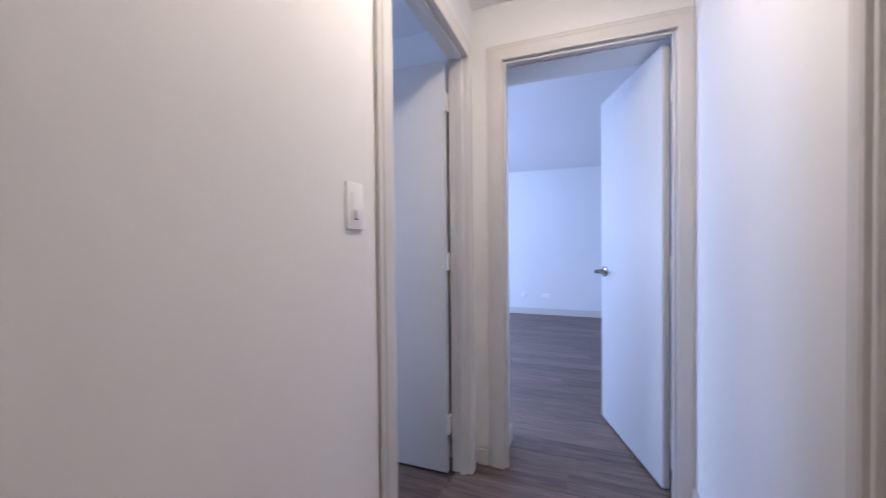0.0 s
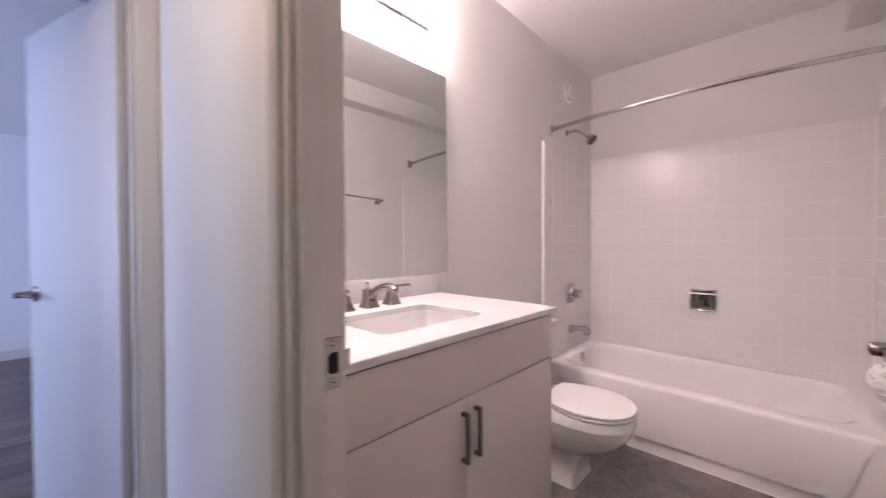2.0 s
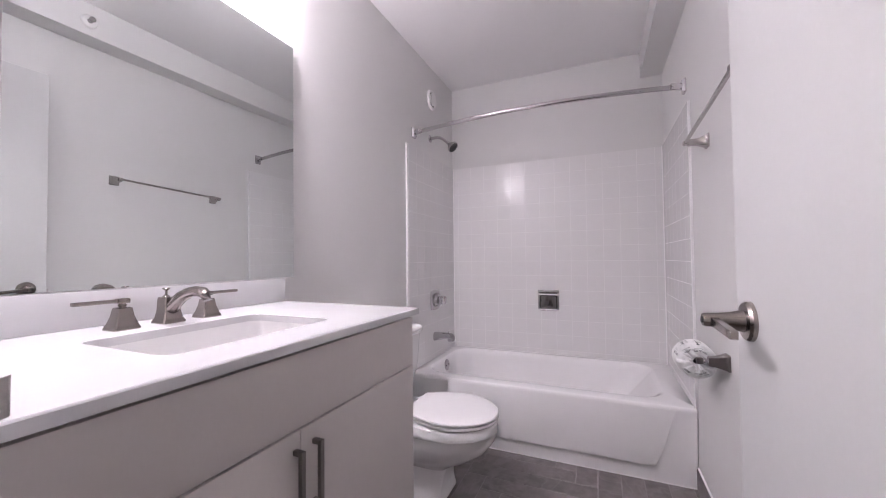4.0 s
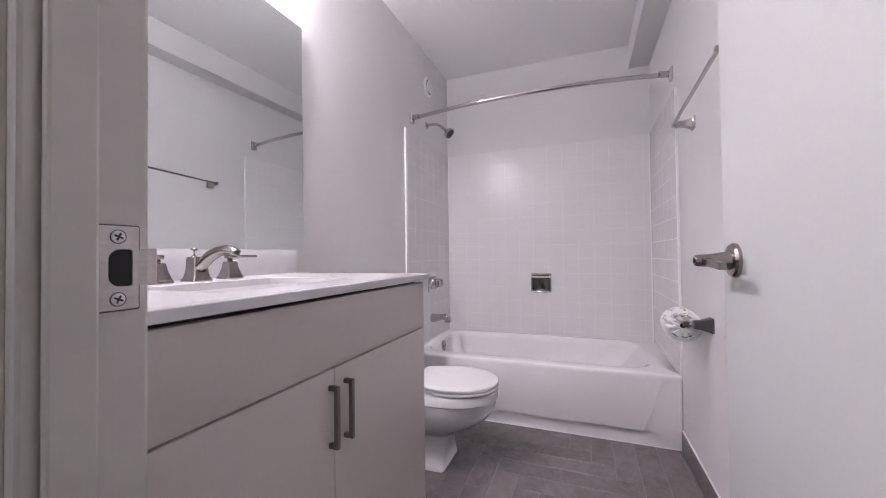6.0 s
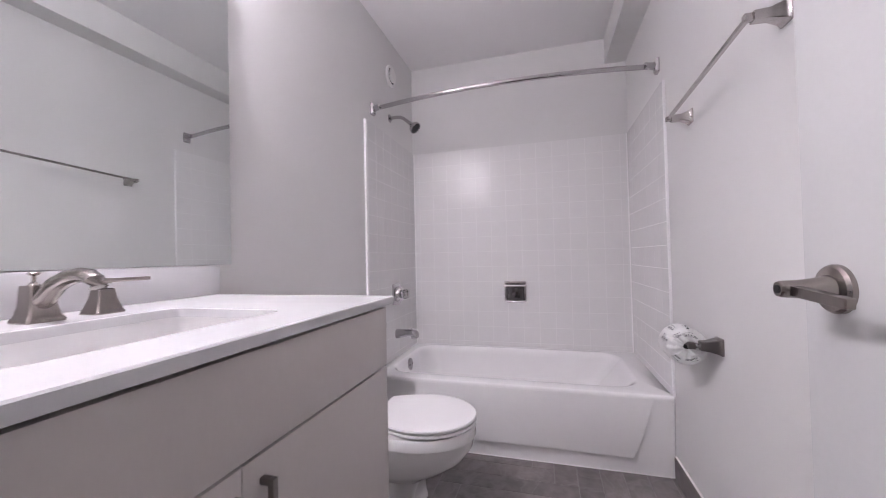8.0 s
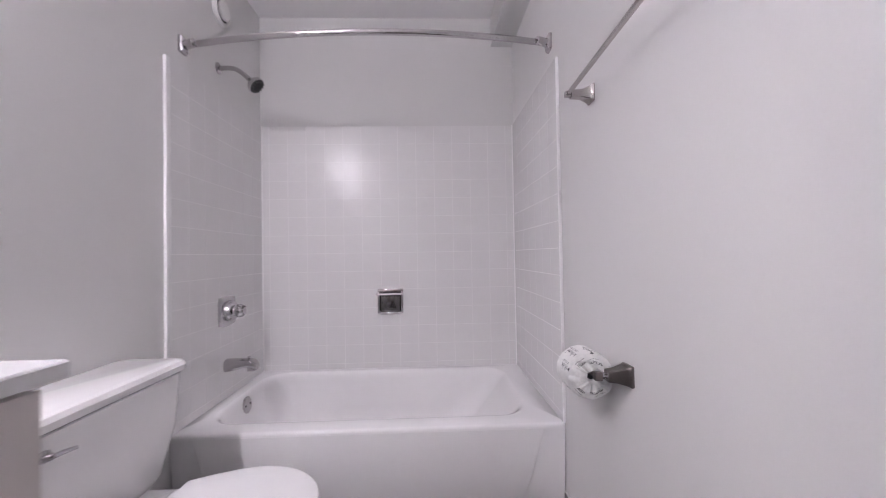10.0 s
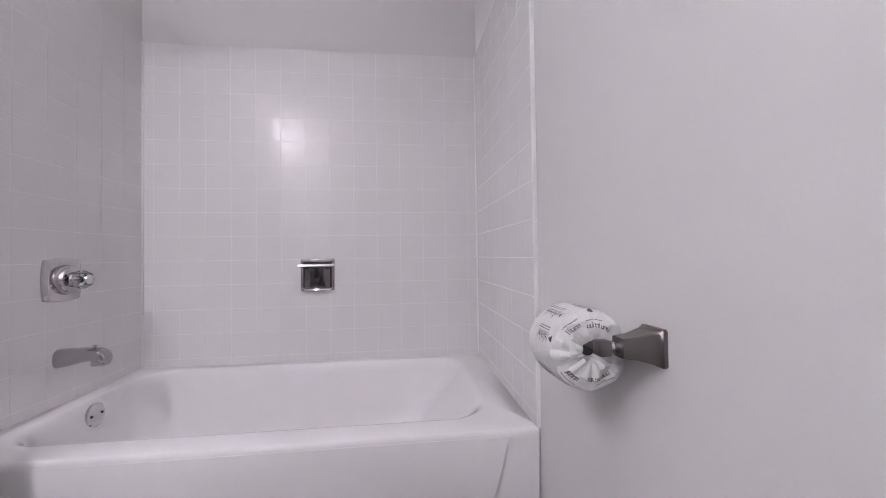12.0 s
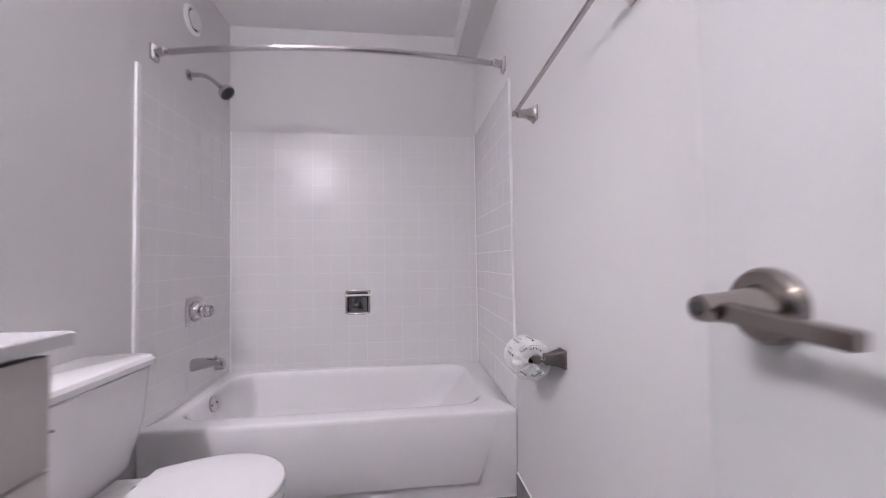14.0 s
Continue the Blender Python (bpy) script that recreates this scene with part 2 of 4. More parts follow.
def single(name, bm, material, label="", category="", group="", kind=""):
    """A thing of one mesh, with its origin under its middle."""
    lo = Vector([min(v.co[i] for v in bm.verts) for i in range(3)])
    hi = Vector([max(v.co[i] for v in bm.verts) for i in range(3)])
    c = Vector(((lo.x + hi.x) / 2, (lo.y + hi.y) / 2, lo.z))
    bmesh.ops.translate(bm, verts=bm.verts, vec=-c)
    ob = new(name, finish(name, bm, material))
    ob.matrix_basis = Matrix.Translation(c)
    return tagged(ob, label, category, group, kind)


def structure(name, bm, material, label="", category=""):
    ob = new(name, finish(name, bm, material, smooth=False))
    return tagged(ob, label, category, kind="structure")


def wall_y(x0, x1, y0, y1, z1, holes=()):
    """A wall that runs along x between y0 and y1, with holes (x0, x1, z0, z1) in order of x."""
    bm, x = bmesh.new(), x0
    for a, b, lo, hi in holes:
        box(bm, x, a, y0, y1, 0, z1)
        if lo > 0:
            box(bm, a, b, y0, y1, 0, lo)
        box(bm, a, b, y0, y1, hi, z1)
        x = b
    return box(bm, x, x1, y0, y1, 0, z1)


def wall_x(y0, y1, x0, x1, z1, holes=()):
    bm, y = bmesh.new(), y0
    for a, b, lo, hi in holes:
        box(bm, x0, x1, y, a, 0, z1)
        if lo > 0:
            box(bm, x0, x1, a, b, 0, lo)
        box(bm, x0, x1, a, b, hi, z1)
        y = b
    return box(bm, x0, x1, y, y1, 0, z1)


# ---- large structure ----
# bathroom
wall_back = structure("wall_bathroom_east", boxes((BX1, BX1 + 0.1, BY0 - 0.1, BY1 + 0.1, 0, BZ)), WALL, "off-white painted bathroom wall behind the tub", "wall")
wall_left = structure("wall_bathroom_north", boxes((BX0, BX1, BY1, BY1 + 0.1, 0, BZ)), WALL, "off-white painted bathroom wall behind vanity and toilet", "wall")
wall_right = structure("wall_bathroom_south", boxes((BX0, BX1, BY0 - 0.1, BY0, 0, BZ)), WALL, "off-white painted bathroom wall with towel bar", "wall")
JY0, JY1 = 0.13, 0.806     # bathroom door frame, clear opening
structure("wall_hall_east", wall_x(HY0, HY1, HX1, BX0, BZ, [(JY0 - 0.03, JY1 + 0.03, 0, HEAD + 0.03)]), WALL, "thin off-white partition between hall and bathroom", "wall")
structure("ceiling_bathroom", boxes((BX0 - 0.06, BX1 + 0.1, BY0 - 0.1, BY1 + 0.1, BZ, BZ + 0.1)), CEIL, "white painted bathroom ceiling", "ceiling")
structure("soffit_beam", boxes((BX0, BX1, BY0, 0.131, 2.331, BZ)), WALL, "boxed painted beam under the bathroom ceiling", "beam")
floor_bath = structure("floor_bathroom", boxes((BX0 - 0.03, BX1, BY0, BY1, -0.1, FZ - 0.0012)), SLATEGROUT, "grey slate-look herringbone tiled bathroom floor", "floor")

# hall
CY0, CY1 = 1.05, 1.83     # side-room door, clear opening
structure("wall_hall_west", wall_x(HY0, HY1, SX1, HX0, HZ, [(CY0 - 0.03, CY1 + 0.03, 0, HEAD + 0.03)]), WALL, "off-white painted hall wall with light switch", "wall")
structure("wall_hall_south", boxes((SX1, BX0, HY0 - 0.1, HY0, 0, HZ)), WALL, "plain off-white hall wall", "wall")
structure("ceiling_hall", boxes((HX0, HX1, HY0, HY1, HZ, HZ + 0.1)), CEIL, "white painted hall ceiling", "ceiling")
floor_hall = structure("floor_hall", boxes((SX1, BX0 - 0.03, HY0, HY1, -0.1, -0.006)), UNDERLAY, "dark grey-brown vinyl plank hall floor", "floor")

# bedroom: a deep doorway, then the room
DX0, DX1 = 0.04, 0.80     # bedroom door, clear opening
structure("wall_bedroom_south", wall_y(RX0, RX1, HY1, RY0, HZ, [(DX0 - 0.03, DX1 + 0.03, 0, HEAD + 0.03)]), WALL, "deep off-white painted wall round the bedroom doorway", "wall")
structure("soffit_doorway", boxes((DX0 - 0.03, DX1 + 0.03, HY1 + 0.072, RY0 - 0.001, 2.072, HEAD + 0.0295)), WALL, "painted soffit over the deep bedroom doorway", "soffit")
wall_bed_far = structure("wall_bedroom_north", boxes((RX0, RX1, RY1, RY1 + 0.1, 0, RZ)), WALL, "off-white painted far bedroom wall", "wall")
structure("wall_bedroom_east", boxes((RX1, RX1 + 0.1, RY0, RY1, 0, RZ)), WALL, "plain off-white bedroom wall", "wall")
structure("wall_bedroom_west", wall_x(RY0, RY1, RX0 - 0.12, RX0, RZ, [(3.0, 4.8, 0.8, 2.1)]), WALL, "off-white bedroom wall with a window", "wall")
structure("ceiling_bedroom", boxes((RX0 - 0.1, RX1 + 0.1, RY0, RY1 + 0.1, RZ, RZ + 0.1)), CEIL, "white painted bedroom ceiling", "ceiling")
floor_bed = structure("floor_bedroom", boxes((RX0, RX1, HY1, RY1, -0.1, -0.006)), UNDERLAY, "dark grey-brown vinyl plank bedroom floor", "floor")

# side room
structure("wall_side_room_west", wall_x(SY0, SY1, SX0 - 0.12, SX0, RZ, [(0.4, 1.2, 0.8, 2.1)]), WALL, "off-white side room wall with a window", "wall")
structure("wall_side_room_south", boxes((SX0, SX1, SY0 - 0.1, SY0, 0, RZ)), WALL, "plain off-white side room wall", "wall")
structure("ceiling_side_room", boxes((SX0 - 0.1, SX1, SY0 - 0.1, SY1, RZ, RZ + 0.1)), CEIL, "white painted side room ceiling", "ceiling")
structure("floor_side_room", boxes((SX0, SX1, SY0, SY1, -0.1, -0.004)), PLANK, "dark grey-brown vinyl plank floor", "floor")


def door_frame_profile(axis, a0, a1, f0, f1, sign, stop, W=0.055, P=0.018, OW=0.026, OP=0.0135, gap=0.0, rise=0.014):
    """Pressed-steel frame round an opening a0..a1 in a wall between f0 (hall face) and f1; sign: which way the hall lies.
    W, P: width and thickness of the casing; OW, OP: of its outer step; gap: groove behind its inner edge; rise: of the stop."""
    bm = bmesh.new()
    def bar(u0, u1, v0, v1, z0, z1, bev=0.004):
        v0, v1 = min(v0, v1), max(v0, v1)
        if axis == "x":      # wall runs along y
            box(bm, v0, v1, u0, u1, z0, z1, bevel=bev)
        else:
            box(bm, u0, u1, v0, v1, z0, z1, bevel=bev)
    far = f1
    hall = f0 + sign * P
    top = HEAD
    inner = hall - sign * (0.001 + gap * 1.6)
    # lining
    for u0, u1 in ((a0 - 0.03, a0), (a1, a1 + 0.03)):
        bar(u0, u1, inner, far - sign * 0.001, 0, top + 0.03)
    bar(a0 + 0.0005, a1 - 0.0005, inner, far - sign * 0.001, top, top + 0.03)
    # face, with an outer step
    for u0, u1 in ((a0 - W - 0.006, a0 - 0.004 - gap), (a1 + 0.004 + gap, a1 + W + 0.006)):
        bar(u0, u1, f0, hall, 0, top + W + 0.004, 0.006 + gap * 0.6)
    bar(a0 - 0.012, a1 + 0.012, f0, hall - sign * 0.0005, top + 0.006, top + W + 0.006, 0.006)
    for u0, u1 in ((a0 - W - OW, a0 - W + 0.004), (a1 + W - 0.004, a1 + W + OW)):
        bar(u0, u1, f0, f0 + sign * OP, 0, top + W + 0.024, 0.0065)
    bar(a0 - W - 0.006, a1 + W + 0.006, f0, f0 + sign * (OP - 0.0005), top + W - 0.004, top + W + 0.026, 0.004)
    # stop
    s0, s1 = stop
    for u0, u1 in ((a0 + 0.0005, a0 + rise), (a1 - rise, a1 - 0.0005)):
        bar(u0, u1, s0, s1, 0, top, 0.003)
    bar(a0 + rise + 0.0005, a1 - rise - 0.0005, s0, s1, top - rise, top - 0.0005, 0.003)
    return bm


structure("door_frame_bathroom", door_frame_profile("x", JY0, JY1, HX1, BX0, -1, (0.826, 0.858), W=0.040, P=0.062, OW=0.042, OP=0.046, gap=0.006, rise=0.009), TRIM, "cream enamelled steel door frame of the bathroom", "door frame")
structure("door_frame_side_room", door_frame_profile("x", CY0, CY1, HX0, SX1, 1, (-0.135, -0.165)), TRIM, "cream enamelled door frame with stepped casing", "door frame")
structure("door_frame_bedroom", door_frame_profile("y", DX0, DX1, HY1, HY1 + 0.07, -1, (1.95, 1.975)), TRIM, "cream enamelled door frame of the bedroom", "door frame")


def baseboard(name, x0, x1, y0, y1, h=0.10, material=TRIM, label="white painted wooden baseboard"):
    bm = boxes((x0, x1, y0, y1, 0, h - 0.018), bevel=0.002)
    cx0, cx1, cy0, cy1 = x0, x1, y0, y1
    if x1 - x0 > y1 - y0:
        box(bm, x0, x1, y0 + 0.003, y1 - 0.003, h - 0.0175, h, bevel=0.003)
    else:
        box(bm, x0 + 0.003, x1 - 0.003, y0, y1, h - 0.0175, h, bevel=0.003)
    return structure(name, bm, material, label, "baseboard")


baseboard("baseboard_bedroom_north", RX0, RX1, RY1 - 0.014, RY1)
baseboard("baseboard_bedroom_west", RX0, RX0 + 0.014, RY0, RY1 - 0.014)
baseboard("baseboard_doorway_west", DX0 - 0.03, DX0 - 0.016, HY1 + 0.075, RY0)
baseboard("baseboard_hall_west", HX0, HX0 + 0.014, HY0, CY0 - 0.085)
baseboard("baseboard_hall_corner", -0.105, -0.05, HY1 - 0.013, HY1)
baseboard("baseboard_hall_east", HX1 - 0.014, HX1, JY1 + 0.084, HY1)

# ---- windows and lamps ----
def window(name, x, y0, y1, z0, z1):
    root = thing(name, (x, (y0 + y1) / 2, z0), "white framed window with two panes", "window")
    root["kind"] = "structure"
    m = (y0 + y1) / 2
    part("window_frame", boxes((x - 0.03, x + 0.03, y0, y0 + 0.05, z0, z1), (x - 0.03, x + 0.03, y1 - 0.05, y1, z0, z1), (x - 0.03, x + 0.03, y0 + 0.05, y1 - 0.05, z0, z0 + 0.05),
                               (x - 0.03, x + 0.03, y0 + 0.05, y1 - 0.05, z1 - 0.05, z1), (x - 0.028, x + 0.028, m - 0.025, m + 0.025, z0 + 0.05, z1 - 0.05), bevel=0.004), TRIM, root)
    for a, b in ((y0 + 0.05, m - 0.025), (m + 0.025, y1 - 0.05)):
        pane = part("pane", boxes((x - 0.003, x + 0.003, a, b, z0 + 0.05, z1 - 0.05)), PANE, root)
        pane.visible_shadow = False
    return root


window("window_1", RX0 - 0.095, 3.9, 5.7, 0.8, 2.1)
window("window_2", SX0 - 0.095, 0.4, 1.2, 0.8, 2.1)

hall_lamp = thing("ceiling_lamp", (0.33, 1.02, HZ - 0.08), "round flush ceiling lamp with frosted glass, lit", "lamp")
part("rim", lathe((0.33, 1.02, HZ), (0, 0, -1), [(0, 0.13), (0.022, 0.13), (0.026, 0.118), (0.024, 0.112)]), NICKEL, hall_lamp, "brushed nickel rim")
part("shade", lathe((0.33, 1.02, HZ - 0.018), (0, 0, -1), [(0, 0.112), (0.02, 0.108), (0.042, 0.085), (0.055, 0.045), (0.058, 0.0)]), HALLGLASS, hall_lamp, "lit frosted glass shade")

VX0, VX1 = 1.06, 1.665
vanity_light = thing("vanity_light", (1.36, 1.5, 2.03), "lit white bar light above the mirror", "lamp")
part("backplate", boxes((VX0 + 0.1, VX1 - 0.1, 1.495, 1.519, 2.06, 2.15), bevel=0.003), CHROME, vanity_light, "chrome backplate")
part("diffuser", boxes((VX0 + 0.004, VX1 - 0.004, 1.442, 1.494, 2.054, 2.158), bevel=0.008, seg=3), DIFFUSER, vanity_light, "glowing white acrylic diffuser")
# added panel that blocks part of the diffuser's forward light
part("light_shaping_panel", boxes((VX0, VX1, 1.4255, 1.4415, 2.050, 2.162), bevel=0.005, seg=3), FRONTGLOW, vanity_light, "frosted front panel, added and dimmed to soften forward light")
for a, b in ((VX0, 1.355), (1.365, VX1)):
    part("trim_strip", boxes((a, b, 1.412, 1.4245, 2.040, 2.053), bevel=0.002), SATIN, vanity_light, "satin nickel strip")


# ---- doors ----
def lever_handle(parent, x, y, z, along, out, button=False):
    """Round rose, stem and flat lever; along: way of the lever on x, out: way on y."""
    rose = part("door_handle", lathe((x, y, z), (0, out, 0), [(0, 0.033), (0.006, 0.033), (0.010, 0.030), (0.0115, 0.019), (0.030, 0.0145), (0.046, 0.0125), (0.064, 0.0115), (0.068, 0.0100)]), NICKEL, parent, "brushed nickel lever handle with round rose")
    ye = y + out * 0.052
    bm = squared((x, ye, z - 0.001), (along, -out * 0.03, -0.075), [(0.0, 0.0070, 0.0072), (0.03, 0.0064, 0.0070), (0.07, 0.0060, 0.0066), (0.096, 0.0056, 0.0064), (0.098, 0.0044, 0.0052)])
    part("lever", bm, NICKEL, rose)
    if button:
        # the barrel is closed; a black disc paints its hole's shade
        part("button_hole_shade", lathe((x, y + out * 0.0675, z), (0, out, 0), [(0, 0.006), (0.002, 0.0055)], seg=16), BLACK, rose, "black disc painted as the shaded button hole")
    return rose


def hinge(parent, x, y, z, nx, ny, material=TRIM):
    """Butt hinge: knuckle at x, y and a leaf that goes nx, ny metres from it."""
    bm = lathe((x, y, z - 0.045), (0, 0, 1), [(0, 0.006), (0.09, 0.006)], seg=12)
    for k in range(1, 5):
        lathe((x, y, z - 0.045 + k * 0.018 - 0.0005), (0, 0, 1), [(0, 0.0066), (0.001, 0.0066)], seg=12, bm=bm)
    a, b = sorted((x, x + nx)), sorted((y, y + ny))
    box(bm, a[0] - 0.0015, a[1] + 0.0015, b[0] - 0.0015, b[1] + 0.0015, z - 0.044, z + 0.044)
    return part("hinge", bm, material, parent, "painted butt hinge")


# bathroom door, swung open along the wall
LEAF = 0.715
bd = thing("door_bathroom", (BX0, JY0, 0), "white painted flush door standing wide open", "door")
bd["kind"] = "structure"
leaf = part("leaf", boxes((BX0 + 0.004, BX0 + LEAF, JY0 + 0.008, JY0 + 0.043, 0.036, 2.03), bevel=0.0025), DOOR, bd)
lever_handle(bd, 1.544, JY0 + 0.043, 0.998, -1, 1, True)
part("latch_plate", boxes((BX0 + LEAF - 0.001, BX0 + LEAF + 0.0015, JY0 + 0.014, JY0 + 0.037, 0.955, 1.012), bevel=0.0005), STEEL, bd, "steel latch plate")
part("latch_bolt", boxes((BX0 + LEAF + 0.0012, BX0 + LEAF + 0.011, JY0 + 0.019, JY0 + 0.032, 0.975, 0.995), bevel=0.003), STEEL, bd)
for z in (0.25, 1.05, 1.83):
    hinge(bd, BX0 + 0.006, JY0 + 0.002, z, 0.0, 0.03, TRIM)

# bedroom door, part open into the doorway
ang = radians(72)
ox, oy = DX1 - 0.006, HY1 + 0.072
ca, sa = math.cos(ang), math.sin(ang)


def swung(bm, pivot, a, b):
    """Turn a leaf built along local +x (thickness local +y) to lie along a with thickness along b."""
    m = Matrix(((a[0], b[0], 0, pivot[0]), (a[1], b[1], 0, pivot[1]), (0, 0, 1, 0), (0, 0, 0, 1)))
    bmesh.ops.transform(bm, matrix=m, verts=bm.verts)
    bmesh.ops.recalc_face_normals(bm, faces=bm.faces)
    return bm


A, B = (-ca, sa), (-sa, -ca)
door2 = thing("door_bedroom", (ox, oy, 0), "white painted flush door standing ajar into the bedroom", "door")
door2["kind"] = "structure"
part("leaf", swung(boxes((0.012, 0.744, 0.0, 0.035, 0.012, 2.056), bevel=0.0025), (ox, oy), A, B), DOOR, door2)


def loose_handle(parent, pivot, a, b, off):
    bm = lathe((0.68, off, 0.97), (0, 1 if off > 0 else -1, 0), [(0, 0.033), (0.008, 0.033), (0.012, 0.018), (0.034, 0.013), (0.062, 0.012), (0.066, 0.010)])
    rose = part("door_handle", swung(bm, pivot, a, b), NICKEL, parent, "brushed nickel lever handle with round rose")
    s = 0.05 if off > 0 else -0.05
    bm = tube([(0.68, off + s, 0.97), (0.65, off + s, 0.969), (0.61, off + s, 0.968), (0.57, off + s * 0.95, 0.967)], [0.012, 0.011, 0.010, 0.0095], flat=0.55)
    part("lever", swung(bm, pivot, a, b), NICKEL, rose)


loose_handle(door2, (ox, oy), A, B, 0.035)
loose_handle(door2, (ox, oy), A, B, -0.0001)
for z in (0.25, 1.05, 1.83):
    part("hinge", boxes((DX1 - 0.012, DX1 + 0.002, HY1 + 0.060, HY1 + 0.082, z - 0.045, z + 0.045), bevel=0.0015), TRIM, door2, "painted butt hinge")

# side room door, square open into the side room
door3 = thing("door_side_room", (SX1, CY1, 0), "white painted flush door standing wide open", "door")
door3["kind"] = "structure"
part("leaf", boxes((SX1 - 0.77, SX1 - 0.010, CY1 - 0.043, CY1 - 0.008, 0.012, 2.062), bevel=0.0025), DOOR, door3)
for z in (0.25, 1.07, 1.86):
    part("hinge", boxes((SX1 - 0.0115, SX1 + 0.002, CY1 - 0.044, CY1 - 0.004, z - 0.045, z + 0.045), bevel=0.0015), TRIM, door3, "painted butt hinge")

# strike plate on the bathroom jamb
SCX, py = 0.873, JY1 - 0.0020
sp = thing("strike_plate", (SCX, py, 0.972), "brushed steel strike plate with curved lip", "strike plate")
PX0, PX1, PZ0, PZ1 = 0.8590, 0.8885, 0.9725, 1.0425
hx0, hx1, hz0, hz1 = 0.8665, 0.8835, 0.9920, 1.0230


def plate_ring(x0, x1, z0, z1, r0, r1, y, n=8):
    """Upright rounded rectangle; r0: radius at its x0 side, r1: at its x1 side."""
    out = []
    for cx, cz, r, a in ((x1 - r1, z1 - r1, r1, 0), (x0 + r0, z1 - r0, r0, 90), (x0 + r0, z0 + r0, r0, 180), (x1 - r1, z0 + r1, r1, 270)):
        for k in range(n + 1):
            q = radians(a + 90 * k / n)
            out.append(Vector((cx + r * math.cos(q), y, cz + r * math.sin(q))))
    return out


bm = rings([plate_ring(hx0, hx1, hz0, hz1, 0.0085, 0.0025, JY1 - 0.0001), plate_ring(hx0, hx1, hz0, hz1, 0.0085, 0.0025, py + 0.0004), plate_ring(hx0 - 0.0005, hx1 + 0.0005, hz0 - 0.0005, hz1 + 0.0005, 0.009, 0.003, py),
            plate_ring(PX0 + 0.0006, PX1 - 0.0006, PZ0 + 0.0006, PZ1 - 0.0006, 0.0012, 0.0012, py), plate_ring(PX0, PX1, PZ0, PZ1, 0.0016, 0.0016, py + 0.0006), plate_ring(PX0, PX1, PZ0, PZ1, 0.0016, 0.0016, JY1 - 0.0001)], False, False)
lip_path = [(PX1 - 0.002, py + 0.0002), (PX1 + 0.006, py + 0.0002), (PX1 + 0.011, py + 0.0010), (PX1 + 0.0155, py + 0.0036), (PX1 + 0.018, py + 0.0065)]
for (xa, ya_), (xb, yb_) in zip(lip_path, lip_path[1:]):
    vs = [bm.verts.new(p) for p in ((xa, ya_, 0.9925), (xb, yb_, 0.9925), (xb, yb_, 1.0235), (xa, ya_, 1.0235), (xa, ya_ + 0.0014, 0.9925), (xb, yb_ + 0.0014, 0.9925), (xb, yb_ + 0.0014, 1.0235), (xa, ya_ + 0.0014, 1.0235))]
    for q in ((0, 1, 2, 3), (4, 7, 6, 5), (0, 4, 5, 1), (2, 6, 7, 3), (1, 5, 6, 2), (3, 7, 4, 0)):
        bm.faces.new([vs[k] for k in q])
bmesh.ops.recalc_face_normals(bm, faces=bm.faces)
part("plate", bm, STRIKE, sp)
# thin dark outline gives the mortise gap its shade
part("mortise_gap_shade", rings([plate_ring(PX0 - 0.0012, PX1 + 0.0012, PZ0 - 0.0012, PZ1 + 0.0012, 0.002, 0.002, JY1 - 0.0003), plate_ring(PX0 + 0.001, PX1 - 0.001, PZ0 + 0.001, PZ1 - 0.001, 0.001, 0.001, JY1 - 0.00035)], False, False), RUBBER_SHADE, sp, "dark rim painted as shade in the gap round the plate")
# no depth here: the hole's shade is a black patch
part("latch_hole", rings([plate_ring(hx0, hx1, hz0, hz1, 0.0085, 0.0025, JY1 - 0.0005), plate_ring(hx0 + 0.003, hx1 - 0.003, hz0 + 0.003, hz1 - 0.003, 0.006, 0.002, JY1 - 0.0004)]), BLACK, sp, "flat black patch for the shaded latch hole")
for z in (0.9815, 1.0335):
    # dark disc under each head paints the countersink's shade
    part("countersink_shade", lathe((SCX, py + 0.0001, z), (0, -1, 0), [(0, 0.0060), (0.0003, 0.0060)], seg=20), RUBBER_SHADE, sp, "dark ring painted as shade round the screw")
    scr = part("screw", lathe((SCX, py, z), (0, -1, 0), [(0, 0.0052), (0.0007, 0.0050), (0.0011, 0.0036)], seg=20), STEEL, sp)
    # raised black bars stand in for the shade in the cross slots
    bm = boxes((-0.0034, 0.0034, -0.0013, -0.0009, -0.0008, 0.0008), (-0.0008, 0.0008, -0.0014, -0.0010, -0.0034, 0.0034))
    bmesh.ops.transform(bm, matrix=pose(SCX, py, z, 0, 25, 0), verts=bm.verts)
    part("slot", bm, BLACK, scr)

# switch and outlet
sw = thing("light_switch", (HX0, 0.865, 1.197), "white plastic rocker light switch on hall wall", "light switch")
part("plate", boxes((HX0, HX0 + 0.006, 0.829, 0.901, 1.198, 1.315), bevel=0.003), PLASTIC, sw)
part("paddle", boxes((HX0 + 0.0055, HX0 + 0.0075, 0.850, 0.880, 1.222, 1.290), bevel=0.002), PLASTIC, sw)
part("toggle", boxes((HX0 + 0.0075, HX0 + 0.013, 0.858, 0.873, 1.226, 1.246), bevel=0.002), PLASTIC, sw)
# black strip paints the toggle's shadow onto the paddle
part("toggle_shadow_strip", boxes((HX0 + 0.0075, HX0 + 0.0082, 0.858, 0.873, 1.2225, 1.2255)), BLACK, sw)
